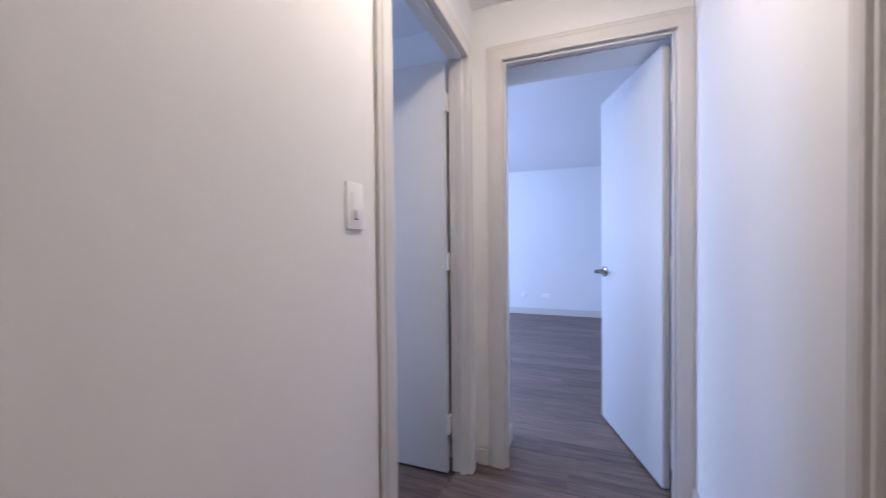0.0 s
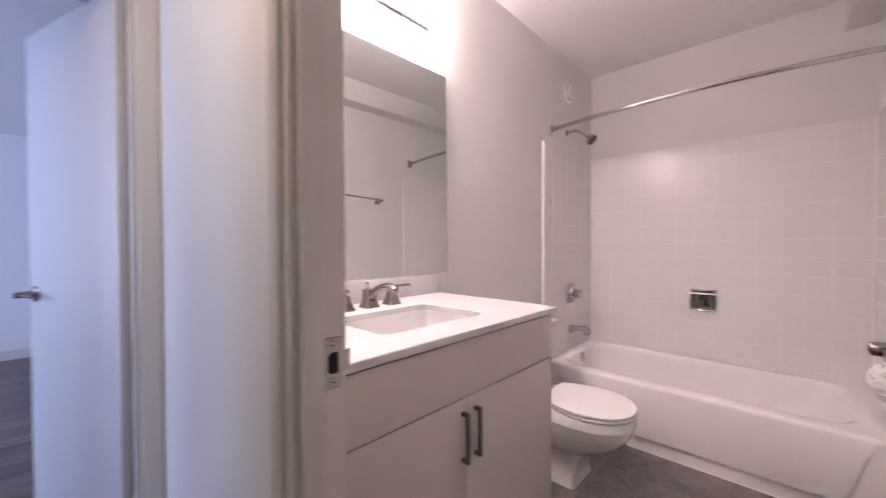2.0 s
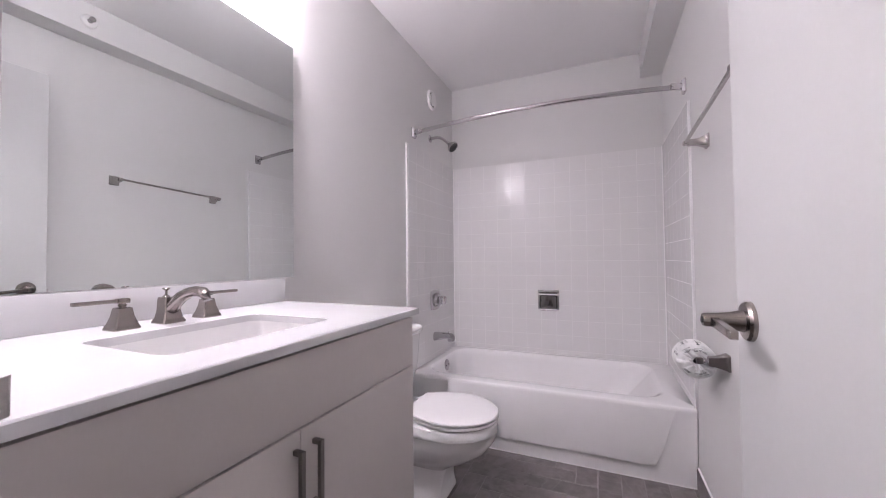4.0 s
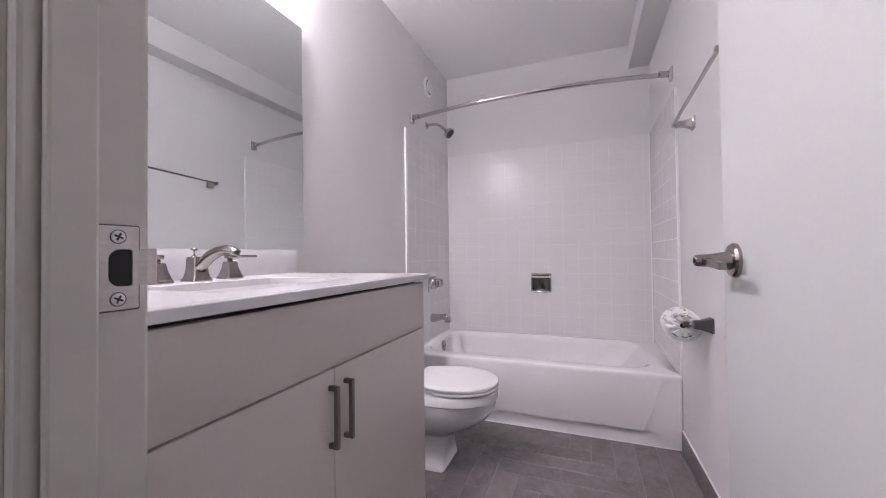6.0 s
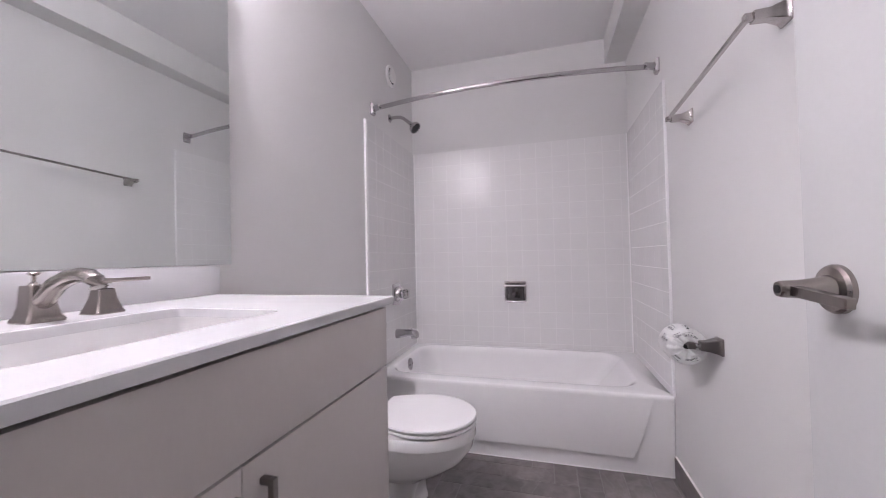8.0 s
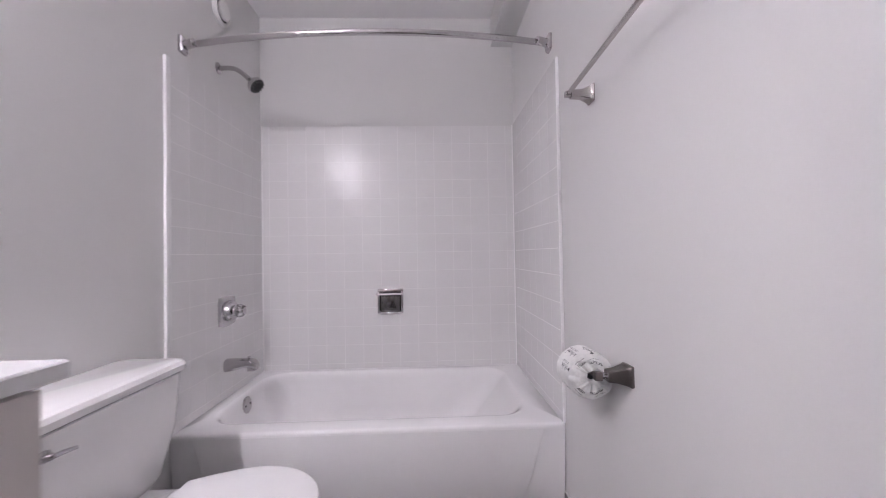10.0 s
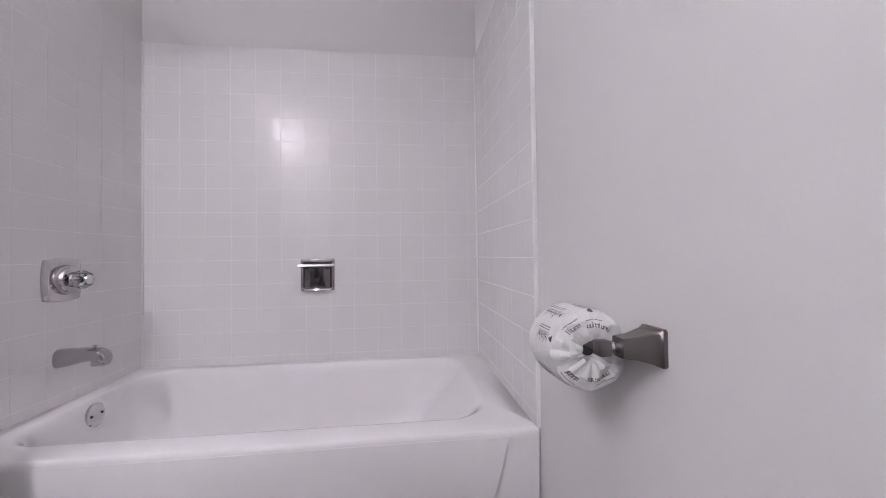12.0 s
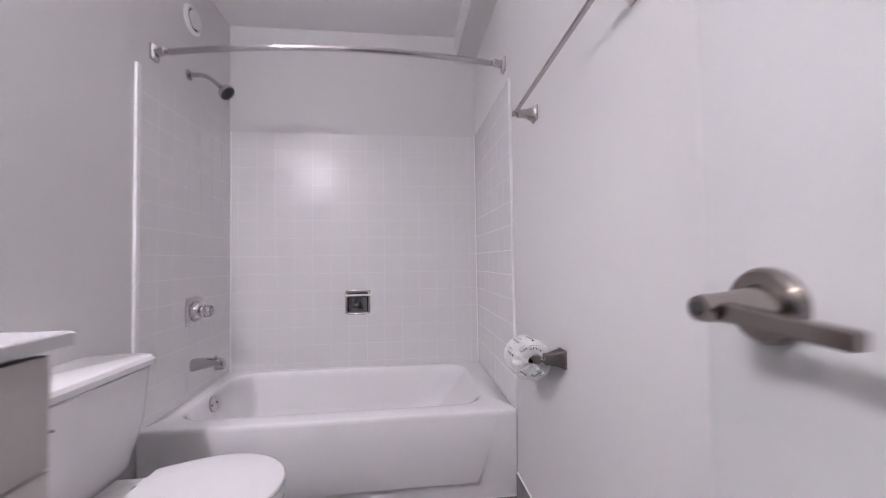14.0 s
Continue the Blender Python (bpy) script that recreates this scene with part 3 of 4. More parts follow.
for x, w in ((-0.14, 0.115), (-0.48, 0.075)):
    ou = thing("wall_outlet", (x, RY1, 0.26), "white plastic wall outlet plate", "outlet")
    part("plate", boxes((x - w / 2, x + w / 2, RY1 - 0.006, RY1, 0.265, 0.338), bevel=0.002), PLASTIC, ou)
    for dx in ((-0.025, 0.025) if w > 0.1 else (0.0,)):
        part("socket", boxes((x + dx - 0.015, x + dx + 0.015, RY1 - 0.008, RY1 - 0.0055, 0.28, 0.322), bevel=0.001), PLASTIC, ou)

# ---- vanity ----
CX0, CX1, CF, CT = BX0 + 0.003, 1.818, 0.930, 0.954
cab = thing("vanity_cabinet", (1.365, 1.2, FZ), "taupe laminate vanity cabinet with two doors and drawer front", "cabinet")
FX0, FX1, FF = BX0 + 0.012, 1.802, 0.966
bm = boxes((FX0, FX0 + 0.018, FF, BY1 - 0.004, 0.09, 0.930), (FX1 - 0.018, FX1, FF, BY1 - 0.004, FZ, 0.930), (FX0 + 0.018, FX1 - 0.018, FF + 0.001, BY1 - 0.004, 0.09, 0.108),
           (FX0 + 0.018, FX1 - 0.018, BY1 - 0.02, BY1 - 0.004, 0.108, 0.930), (FX0, FX1 - 0.018, FF + 0.06, FF + 0.078, FZ, 0.089))
part("body", bm, LAMINATE, cab)
# added dark sheet that paints shade between counter, drawer and doors
part("gap_shade_sheet", boxes((FX0 + 0.019, FX1 - 0.019, FF + 0.004, FF + 0.012, 0.109, 0.9345)), DARKGAP, cab)
SPLIT, DRZ = 1.336, 0.778
part("drawer_front", boxes((FX0, FX1, FF - 0.02, FF - 0.001, DRZ + 0.002, 0.9255), bevel=0.0012), LAMINATE, cab)


def pull(door, x):
    bm = bmesh.new()
    y1, y0, z0, z1 = FF - 0.0202, FF - 0.044, 0.616, 0.745
    box(bm, x - 0.005, x + 0.005, y0, y0 + 0.010, z0, z1, bevel=0.0012)
    for z in (z0, z1 - 0.010):
        box(bm, x - 0.005, x + 0.005, y0 + 0.009, y1, z, z + 0.010, bevel=0.001)
    return part("handle", bm, BRONZE, door, "square dark nickel pull")


for a, b, h in ((FX0, SPLIT - 0.001, SPLIT - 0.016), (SPLIT + 0.001, FX1, SPLIT + 0.035)):
    d = part("door", boxes((a, b, FF - 0.02, FF - 0.001, 0.095, DRZ - 0.002), bevel=0.0012), LAMINATE, cab)
    pull(d, h)

# countertop with the sink's opening cut through
SX_0, SX_1, SY_0, SY_1 = 1.150, 1.545, 1.045, 1.325
n = 8
outer = lambda z, g=0.0: rrect(CX0 + g, CX1 - g, CF + g, BY1 - 0.003 - g, 0.003, z, n)
hole = lambda z, g=0.0, r=0.03: rrect(SX_0 - g, SX_1 + g, SY_0 - g, SY_1 + g, r + g, z, n)
bm = rings([hole(CT - 0.019), hole(CT - 0.0015), hole(CT, 0.0015), outer(CT, 0.0025), outer(CT - 0.0025), outer(CT - 0.019), hole(CT - 0.019)], False, False)
bmesh.ops.remove_doubles(bm, verts=bm.verts, dist=1e-5)
single("countertop", bm, QUARTZ, "white quartz vanity countertop with sink cut-out", "countertop")
single("backsplash", boxes((CX0, 1.822, BY1 - 0.021, BY1 - 0.001, CT + 0.0005, 1.040), bevel=0.0015), QUARTZ, "white quartz backsplash along the countertop", "backsplash")
sink = thing("undermount_sink", (1.3475, 1.185, 0.80), "white rectangular undermount ceramic sink", "sink")
g = 0.006
inn = lambda z, s, r: rrect(SX_0 - g + s, SX_1 + g - s, SY_0 - g + s, SY_1 + g - s, r, z, n)
part("basin", rings([inn(CT - 0.0195, -0.02, 0.04), inn(CT - 0.042, -0.02, 0.04), inn(CT - 0.15, -0.005, 0.05), inn(CT - 0.155, 0.03, 0.05), inn(CT - 0.147, 0.03, 0.05), inn(CT - 0.14, 0.016, 0.05), inn(CT - 0.125, 0.006, 0.045), inn(CT - 0.0195, 0, 0.036)][3::-1] +
                  [inn(CT - 0.0195, 0, 0.036), inn(CT - 0.125, 0.006, 0.045), inn(CT - 0.14, 0.016, 0.05), inn(CT - 0.147, 0.03, 0.05)]), CHINA, sink)
part("drain", lathe((1.3475, 1.185, CT - 0.148), (0, 0, 1), [(0, 0.028), (0.003, 0.026), (0.003, 0.018), (0.006, 0.017), (0.008, 0.0)]), NICKEL, sink, "brushed nickel pop-up drain")

# widespread faucet: spout and two lever handles
fc = thing("faucet", (1.36, 1.405, CT), "brushed nickel widespread faucet with two lever handles", "faucet")
part("base", squared((1.36, 1.405, CT), (0, 0, 1), [(0, 0.027, 0.027), (0.004, 0.027, 0.027), (0.007, 0.0255, 0.0255), (0.012, 0.0225, 0.0225), (0.03, 0.019, 0.019), (0.055, 0.018, 0.018), (0.064, 0.017, 0.017)]), NICKEL, fc)
path = [(1.36, 1.402, CT + 0.026), (1.36, 1.385, CT + 0.044), (1.36, 1.355, CT + 0.066), (1.36, 1.325, CT + 0.077), (1.36, 1.298, CT + 0.081), (1.36, 1.276, CT + 0.079), (1.36, 1.264, CT + 0.073), (1.36, 1.259, CT + 0.060)]
part("spout", tube(path, [0.018, 0.0175, 0.0165, 0.0155, 0.015, 0.0145, 0.014, 0.0125], seg=12, flat=0.85), NICKEL, fc)
part("lift_rod", lathe((1.36, 1.416, CT + 0.062), (0, 0, 1), [(0, 0.010), (0.004, 0.007), (0.008, 0.0028), (0.018, 0.0028), (0.020, 0.007), (0.023, 0.009), (0.025, 0.007)], seg=18), NICKEL, fc)
for x, s in ((1.262, -1), (1.458, 1)):
    fh = part("handle", squared((x, 1.405, CT), (0, 0, 1), [(0, 0.026, 0.026), (0.004, 0.026, 0.026), (0.0065, 0.0245, 0.0245), (0.011, 0.0225, 0.0225), (0.03, 0.0165, 0.0165), (0.048, 0.0138, 0.0138), (0.050, 0.011, 0.011)]), NICKEL, fc, "flared handle base")
    part("neck", lathe((x, 1.405, CT + 0.049), (0, 0, 1), [(0, 0.008), (0.003, 0.0065), (0.006, 0.009), (0.009, 0.0065), (0.011, 0.0065)], seg=18), NICKEL, fh)
    bm = boxes((x - 0.011, x + 0.011, 1.394, 1.416, CT + 0.059, CT + 0.070), bevel=0.002)
    e = x + s * 0.088
    box(bm, min(x + s * 0.009, e), max(x + s * 0.009, e), 1.397, 1.413, CT + 0.061, CT + 0.069, bevel=0.0018)
    part("lever", bm, NICKEL, fh)

# mirror
mr = thing("wall_mirror", (1.4, BY1, 1.042), "large frameless wall mirror above the backsplash", "mirror")
bm = boxes((-0.92, 0.0, 0.0, 0.0045, 0.0, 0.9055))
bmesh.ops.transform(bm, matrix=pose(1.866, BY1 - 0.018, 1.0425, 0, 0, -0.7) @ pose(0, 0, 0, -0.28), verts=bm.verts)
part("glass", bm, MIRROR, mr)

# ---- toilet ----
TX = 2.360
tl = thing("toilet", (TX, 1.2, FZ), "white two-piece china toilet with closed lid", "toilet")


def oval(z, hw, yf, yb, p=2.0, n=44, back=0.0):
    """Egg-shaped ring: wider behind the front; back: how far the rear is squared."""
    ym = yf + (yb - yf) * 0.46
    out = []
    for k in range(n):
        t = math.tau * k / n
        c, s = math.cos(t), math.sin(t)
        cx = math.copysign(abs(c) ** (2 / p), c) * hw
        q = p if s < 0 else p + back
        cy = math.copysign(abs(s) ** (2 / q), s)
        if s > 0:
            cx = math.copysign(abs(c) ** (2 / q), c) * hw
        out.append(Vector((TX + cx, ym + cy * ((yb - ym) if s > 0 else (ym - yf)), z)))
    return out


part("bowl", rings([oval(FZ, 0.112, 1.062, 1.44, 14), oval(0.042, 0.111, 1.063, 1.44, 14), oval(0.048, 0.107, 1.066, 1.44, 14), oval(0.09, 0.095, 1.066, 1.43, 13), oval(0.14, 0.084, 1.060, 1.42, 10), oval(0.17, 0.084, 1.05, 1.41, 5), oval(0.195, 0.112, 1.0, 1.40, 2.6),
                    oval(0.225, 0.142, 0.935, 1.39, 2.3), oval(0.265, 0.166, 0.875, 1.38, 2.1), oval(0.31, 0.180, 0.843, 1.37, 2.05), oval(0.347, 0.1825, 0.836, 1.37, 2.05), oval(0.350, 0.187, 0.831, 1.37, 2.05),
                    oval(0.384, 0.186, 0.830, 1.37, 2.05), oval(0.391, 0.182, 0.835, 1.365, 2.05), oval(0.393, 0.16, 0.86, 1.35, 2.05)]), CHINA, tl)
part("deck", rings([rrect(TX - 0.12, TX + 0.12, 1.24, 1.49, 0.03, 0.30), rrect(TX - 0.15, TX + 0.15, 1.23, 1.50, 0.03, 0.36), rrect(TX - 0.15, TX + 0.15, 1.23, 1.50, 0.03, 0.383), rrect(TX - 0.145, TX + 0.145, 1.235, 1.495, 0.03, 0.388)]), CHINA, tl)


def lid_ring(z, g):
    out = []
    n = 30
    for k in range(n + 1):
        t = math.pi * k / n
        out.append(Vector((TX + (0.186 - g) * math.cos(t), 1.035 - (0.212 - g) * math.sin(t), z)))
    for k in range(1, 8):
        f = k / 8
        out.append(Vector((TX - (0.186 - g) + 0.062 * f ** 1.6, 1.035 + (0.20 - g) * f, z)))
    out.append(Vector((TX - 0.124 + g, 1.235 - g, z)))
    out.append(Vector((TX + 0.124 - g, 1.235 - g, z)))
    for k in range(7, 0, -1):
        f = k / 8
        out.append(Vector((TX + (0.186 - g) - 0.062 * f ** 1.6, 1.035 + (0.20 - g) * f, z)))
    return out


part("seat", rings([lid_ring(0.3925, 0.030), lid_ring(0.3975, 0.028), lid_ring(0.398, 0.008), lid_ring(0.402, 0.005), lid_ring(0.409, 0.006), lid_ring(0.4115, 0.012)]), SEAT, tl, "white plastic seat")
part("lid", rings([lid_ring(0.4118, 0.030), lid_ring(0.4150, 0.028), lid_ring(0.4155, 0.006), lid_ring(0.417, 0.005), lid_ring(0.422, 0.004), lid_ring(0.427, 0.007), lid_ring(0.4292, 0.02), lid_ring(0.430, 0.06)]), SEAT, tl, "white plastic lid")
for s in (-1, 1):
    part("hinge_cap", lathe((TX + s * 0.075 - 0.02, 1.247, 0.405), (1, 0, 0), [(0, 0.010), (0.002, 0.012), (0.038, 0.012), (0.04, 0.010)], seg=16), SEAT, tl)
    part("bolt_cap", lathe((TX + s * 0.10, 1.30, 0.040), (0, 0, 1), [(0, 0.012), (0.008, 0.011), (0.014, 0.006)], seg=14), CHINA, tl)
part("tank", rings([rrect(TX - 0.175, TX + 0.175, 1.36, 1.50, 0.03, 0.389), rrect(TX - 0.195, TX + 0.195, 1.34, 1.507, 0.035, 0.42), rrect(TX - 0.222, TX + 0.222, 1.318, 1.512, 0.035, 0.55), rrect(TX - 0.234, TX + 0.234, 1.310, 1.514, 0.035, 0.708), rrect(TX - 0.227, TX + 0.227, 1.315, 1.51, 0.03, 0.711)]), CHINA, tl)
part("tank_lid", rings([rrect(TX - 0.230, TX + 0.230, 1.312, 1.513, 0.034, 0.7115), rrect(TX - 0.236, TX + 0.236, 1.306, 1.515, 0.036, 0.714), rrect(TX - 0.246, TX + 0.246, 1.298, 1.516, 0.04, 0.720), rrect(TX - 0.247, TX + 0.247, 1.297, 1.516, 0.04, 0.736), rrect(TX - 0.240, TX + 0.240, 1.304, 1.512, 0.04, 0.747), rrect(TX - 0.224, TX + 0.224, 1.318, 1.50, 0.035, 0.751)]), CHINA, tl)
fl = part("flush_handle", lathe((TX - 0.195, 1.3125, 0.668), (0, -1, 0), [(0, 0.013), (0.004, 0.013), (0.008, 0.009), (0.016, 0.008), (0.02, 0.006)], seg=18), CHROME, tl, "chrome flush handle")
part("lever", tube([(TX - 0.195, 1.295, 0.668), (TX - 0.175, 1.291, 0.668), (TX - 0.150, 1.290, 0.664)], [0.0075, 0.008, 0.006], flat=0.6), CHROME, fl)

# ---- bathtub ----
TU0, TU1, TV0, TV1, RIM = 2.812, 3.598, 0.001, 1.519, 0.398
tub = thing("bathtub", (3.2, 0.76, FZ), "white enamelled alcove bathtub with panelled apron", "bathtub")
n = 10
o = lambda z, g, r=0.012: rrect(TU0 + g, TU1 - 0.001, TV0, TV1, r, z, n)
i = lambda z, f, b, e0, e1, r: rrect(TU0 + f, TU1 - b, TV0 + e0, TV1 - e1, r, z, n)
bm = rings([o(FZ, 0.022), o(0.375, 0.002), o(0.385, 0.0022), o(0.391, 0.0045), o(0.395, 0.008), o(0.3972, 0.013), o(RIM, 0.020),
            i(RIM, 0.088, 0.040, 0.105, 0.060, 0.13), i(0.3965, 0.095, 0.045, 0.112, 0.065, 0.13), i(0.392, 0.103, 0.051, 0.121, 0.071, 0.13), i(0.380, 0.111, 0.057, 0.133, 0.077, 0.13), i(0.355, 0.118, 0.062, 0.155, 0.081, 0.13), i(0.30, 0.126, 0.070, 0.20, 0.088, 0.13),
            i(0.20, 0.14, 0.085, 0.285, 0.100, 0.13), i(0.14, 0.155, 0.100, 0.345, 0.115, 0.13), i(0.105, 0.175, 0.122, 0.395, 0.137, 0.12), i(0.088, 0.20, 0.148, 0.44, 0.165, 0.11), i(0.082, 0.235, 0.185, 0.49, 0.20, 0.09)])
part("shell", bm, ENAMEL, tub, sharp=75)
# raised apron panel: proud at its foot, dying away towards the rim
bm = bmesh.new()
pan = []
for y, z, d in ((0.182, 0.106, 0.017), (1.338, 0.106, 0.017), (1.375, 0.19, 0.012), (1.432, 0.383, 0.0004), (0.088, 0.383, 0.0004), (0.145, 0.19, 0.012)):
    xs = TU0 + 0.022 - 0.020 * z / 0.375
    pan.append((bm.verts.new((xs - d, y, z)), bm.verts.new((xs + 0.004, y, z))))
bm.faces.new([p[0] for p in pan])
for k in range(6):
    a, b = pan[k], pan[(k + 1) % 6]
    bm.faces.new((a[0], b[0], b[1], a[1]))
bmesh.ops.recalc_face_normals(bm, faces=bm.faces)
es = [e for e in bm.edges if all(v in [p[0] for p in pan] for v in e.verts)]
bmesh.ops.bevel(bm, geom=es, offset=0.0016, segments=2, affect="EDGES", profile=0.5)
part("apron_panel", bm, ENAMEL, tub)
ov = part("overflow_plate", lathe((3.240, 1.437, 0.342), (0, -1, 0.10), [(0, 0.040), (0.004, 0.040), (0.007, 0.036), (0.008, 0.0)]), CHROME, tub, "round chrome overflow plate")
for s in (-1, 1):
    part("screw", lathe((3.240 + s * 0.022, 1.4295, 0.3428), (0, -1, 0.1), [(0, 0.005), (0.002, 0.004)], seg=12), BLACK, ov)
part("drain", lathe((3.245, 1.25, 0.0825), (0, 0, 1), [(0, 0.034), (0.003, 0.032), (0.004, 0.02), (0.006, 0.0)]), CHROME, tub, "chrome drain")

# ---- bath fittings ----
VL = 3.198
vp = thing("shower_valve", (VL, BY1, 0.75), "chrome shower valve with clear acrylic knob", "shower valve")
YT = BY1 - 0.0105      # face of the tiles


def cushion(yd, hw, hh, bow):
    """Square outline with bowed sides, in the wall's plane."""
    out = []
    for ax, ay, bx, by in ((-1, -1, 1, -1), (1, -1, 1, 1), (1, 1, -1, 1), (-1, 1, -1, -1)):
        for k in range(8):
            f = k / 8
            x, z = ax + (bx - ax) * f, ay + (by - ay) * f
            lift = bow * (1 - (2 * f - 1) ** 2)
            if ax == bx:
                x += math.copysign(lift, x)
            else:
                z += math.copysign(lift, z)
            out.append(Vector((VL + x * hw, YT - yd, 0.812 + z * hh)))
    return out


part("plate", rings([cushion(0, 0.066, 0.066, 0.10), cushion(0.005, 0.066, 0.066, 0.10), cushion(0.010, 0.061, 0.061, 0.10), cushion(0.013, 0.04, 0.04, 0.1)]), CHROME, vp, "squarish chrome plate")
part("collar", lathe((VL, YT - 0.010, 0.812), (0, -1, 0), [(0, 0.050), (0.005, 0.050), (0.022, 0.047), (0.030, 0.043), (0.033, 0.030), (0.034, 0.025), (0.040, 0.023)]), CHROME, vp)
knob = bmesh.new()
loops = []
for a, r in ((0.038, 0.020), (0.042, 0.027), (0.056, 0.029), (0.070, 0.026), (0.076, 0.020)):
    loops.append([Vector((VL + (r + 0.0025 * math.cos(8 * q)) * math.cos(q), YT - 0.010 - a, 0.812 + (r + 0.0025 * math.cos(8 * q)) * math.sin(q))) for q in [math.tau * k / 64 for k in range(64)]])
part("knob", rings(loops, bm=knob), ACRYLIC, vp, "fluted clear acrylic knob")
part("knob_cap", lathe((VL, YT - 0.0862, 0.812), (0, -1, 0), [(0, 0.017), (0.003, 0.016), (0.004, 0.0)], seg=20), CHROME, vp)
part("screw", lathe((VL - 0.047, YT - 0.010, 0.795), (0, -1, 0), [(0, 0.005), (0.003, 0.004)], seg=12), STEEL, vp)

ts = thing("tub_spout", (VL - 0.005, YT, 0.52), "chrome tub spout with diverter knob", "tub spout")
sx = VL - 0.005
part("spout", rings([[Vector((sx + hw * math.copysign(abs(math.cos(q)) ** 0.7, math.cos(q)), YT - d, zc + hh * math.copysign(abs(math.sin(q)) ** 0.7, math.sin(q)))) for q in [math.tau * k / 24 for k in range(24)]]
                     for d, hw, hh, zc in ((0, 0.026, 0.028, 0.552), (0.004, 0.029, 0.031, 0.552), (0.04, 0.028, 0.028, 0.556), (0.08, 0.027, 0.023, 0.561), (0.112, 0.026, 0.021, 0.562), (0.130, 0.025, 0.022, 0.558), (0.143, 0.023, 0.021, 0.551), (0.149, 0.019, 0.016, 0.546))]), CHROME, ts)
part("outlet_lip", boxes((sx - 0.017, sx + 0.017, YT - 0.146, YT - 0.106, 0.5235, 0.545), bevel=0.004), CHROME, ts)
part("diverter", lathe((sx, YT - 0.108, 0.578), (0, 0, 1), [(0, 0.003), (0.010, 0.003), (0.011, 0.007), (0.014, 0.006)], seg=14), CHROME, ts)

sh = thing("wall_shower", (3.165, BY1, 1.9), "chrome wall shower on a bent arm", "shower")
part("flange", lathe((3.165, BY1, 1.975), (0, -1, 0), [(0, 0.027), (0.003, 0.027), (0.008, 0.020), (0.010, 0.011)]), CHROME, sh)
part("arm", tube([(3.165, 1.51, 1.975), (3.165, 1.47, 1.977), (3.165, 1.445, 1.974), (3.165, 1.42, 1.962), (3.165, 1.40, 1.946), (3.165, 1.382, 1.930)], 0.0108), CHROME, sh)
hd = Vector((0, -0.72, -0.69)).normalized()
part("ball_joint", lathe(Vector((3.165, 1.385, 1.933)), hd, [(0, 0.011), (0.006, 0.013), (0.02, 0.013), (0.022, 0.012)], seg=16), CHROME, sh)
hp = Vector((3.165, 1.385, 1.933)) + hd * 0.02
head = part("head", lathe(hp, hd, [(0, 0.014), (0.010, 0.020), (0.022, 0.034), (0.034, 0.041), (0.044, 0.041), (0.045, 0.036)]), CHROME, sh)
part("spray_face", lathe(hp + hd * 0.0448, hd, [(0, 0.036), (0.001, 0.035)]), RUBBER_SHADE, head, "dark spray face")
o_, u_, v_ = frame_at(hp + hd * 0.0455, hd)
for k in range(12):
    q = math.tau * k / 12
    part("nozzle", lathe(o_ + (u_ * math.cos(q) + v_ * math.sin(q)) * 0.029, hd, [(0, 0.0048), (0.011, 0.0032)], seg=8), RUBBER_SHADE, head)

rod = thing("shower_curtain_rod", (2.8, 0.76, 1.9), "curved chrome shower curtain rod", "curtain rod")
RODX, RZL, RZR = 2.905, 1.936, 1.950
pts = [(RODX - 0.085 * (1 - (2 * k / 40 - 1) ** 2), BY0 + 0.02 + (BY1 - 0.04) * k / 40, RZR + (RZL - RZR) * k / 40) for k in range(41)]
part("rod", tube(pts, 0.0125, seg=16), CHROME, rod)
for y, s, z in ((BY0, 1, RZR), (BY1, -1, RZL)):
    f = part("flange", squared((RODX, y, z), (0, s, 0), [(0, 0.023, 0.034), (0.008, 0.023, 0.034), (0.014, 0.020, 0.031), (0.018, 0.017, 0.024)]), CHROME, rod, "rectangular chrome end flange")
    part("socket", lathe((RODX, y + s * 0.012, z), (-0.40, s, 0), [(0, 0.018), (0.03, 0.017), (0.055, 0.0165), (0.058, 0.0135)], seg=20), CHROME, f)

sd = thing("soap_dish", (3.58, 0.762, 0.70), "recessed chrome soap dish with grab bar", "soap dish")
XT = BX1 - 0.0105
ya, yb, za, zb = 0.686, 0.838, 0.722, 0.868
bm = bmesh.new()
for q in ((ya, yb, zb - 0.016, zb), (ya, yb, za, za + 0.014), (ya, ya + 0.013, za + 0.014, zb - 0.016), (yb - 0.013, yb, za + 0.014, zb - 0.016)):
    box(bm, XT - 0.008, XT, q[0], q[1], q[2], q[3], bevel=0.0025)
part("frame", bm, CHROME, sd)
# recess and tray are plain chrome, coloured dark for what they reflect
part("recess", boxes((XT - 0.002, XT - 0.0005, ya + 0.012, yb - 0.012, za + 0.012, zb - 0.014)), DARKREFLECT, sd, "chrome recess with dark reflections put into its colour")
tray = [[Vector((XT - 0.001 - d * math.sin(math.pi * k / 16), (ya + yb) / 2 + 0.060 * math.cos(math.pi * k / 16), z)) for k in range(17)] for z, d in ((zb - 0.040, 0.020), (zb - 0.044, 0.024), (za + 0.014, 0.026), (za + 0.010, 0.024))]
part("tray", rings(tray), DARKCHROME, sd, "bowed chrome tray with dark reflections put into its colour")
lip = [[Vector((XT - 0.001 - d * math.sin(math.pi * k / 16), (ya + yb) / 2 + 0.064 * math.cos(math.pi * k / 16), z)) for k in range(17)] for z, d in ((za + 0.010, 0.034), (za + 0.004, 0.036), (za - 0.004, 0.026))]
part("lip", rings(lip), BRIGHT, sd, "chrome soap lip")
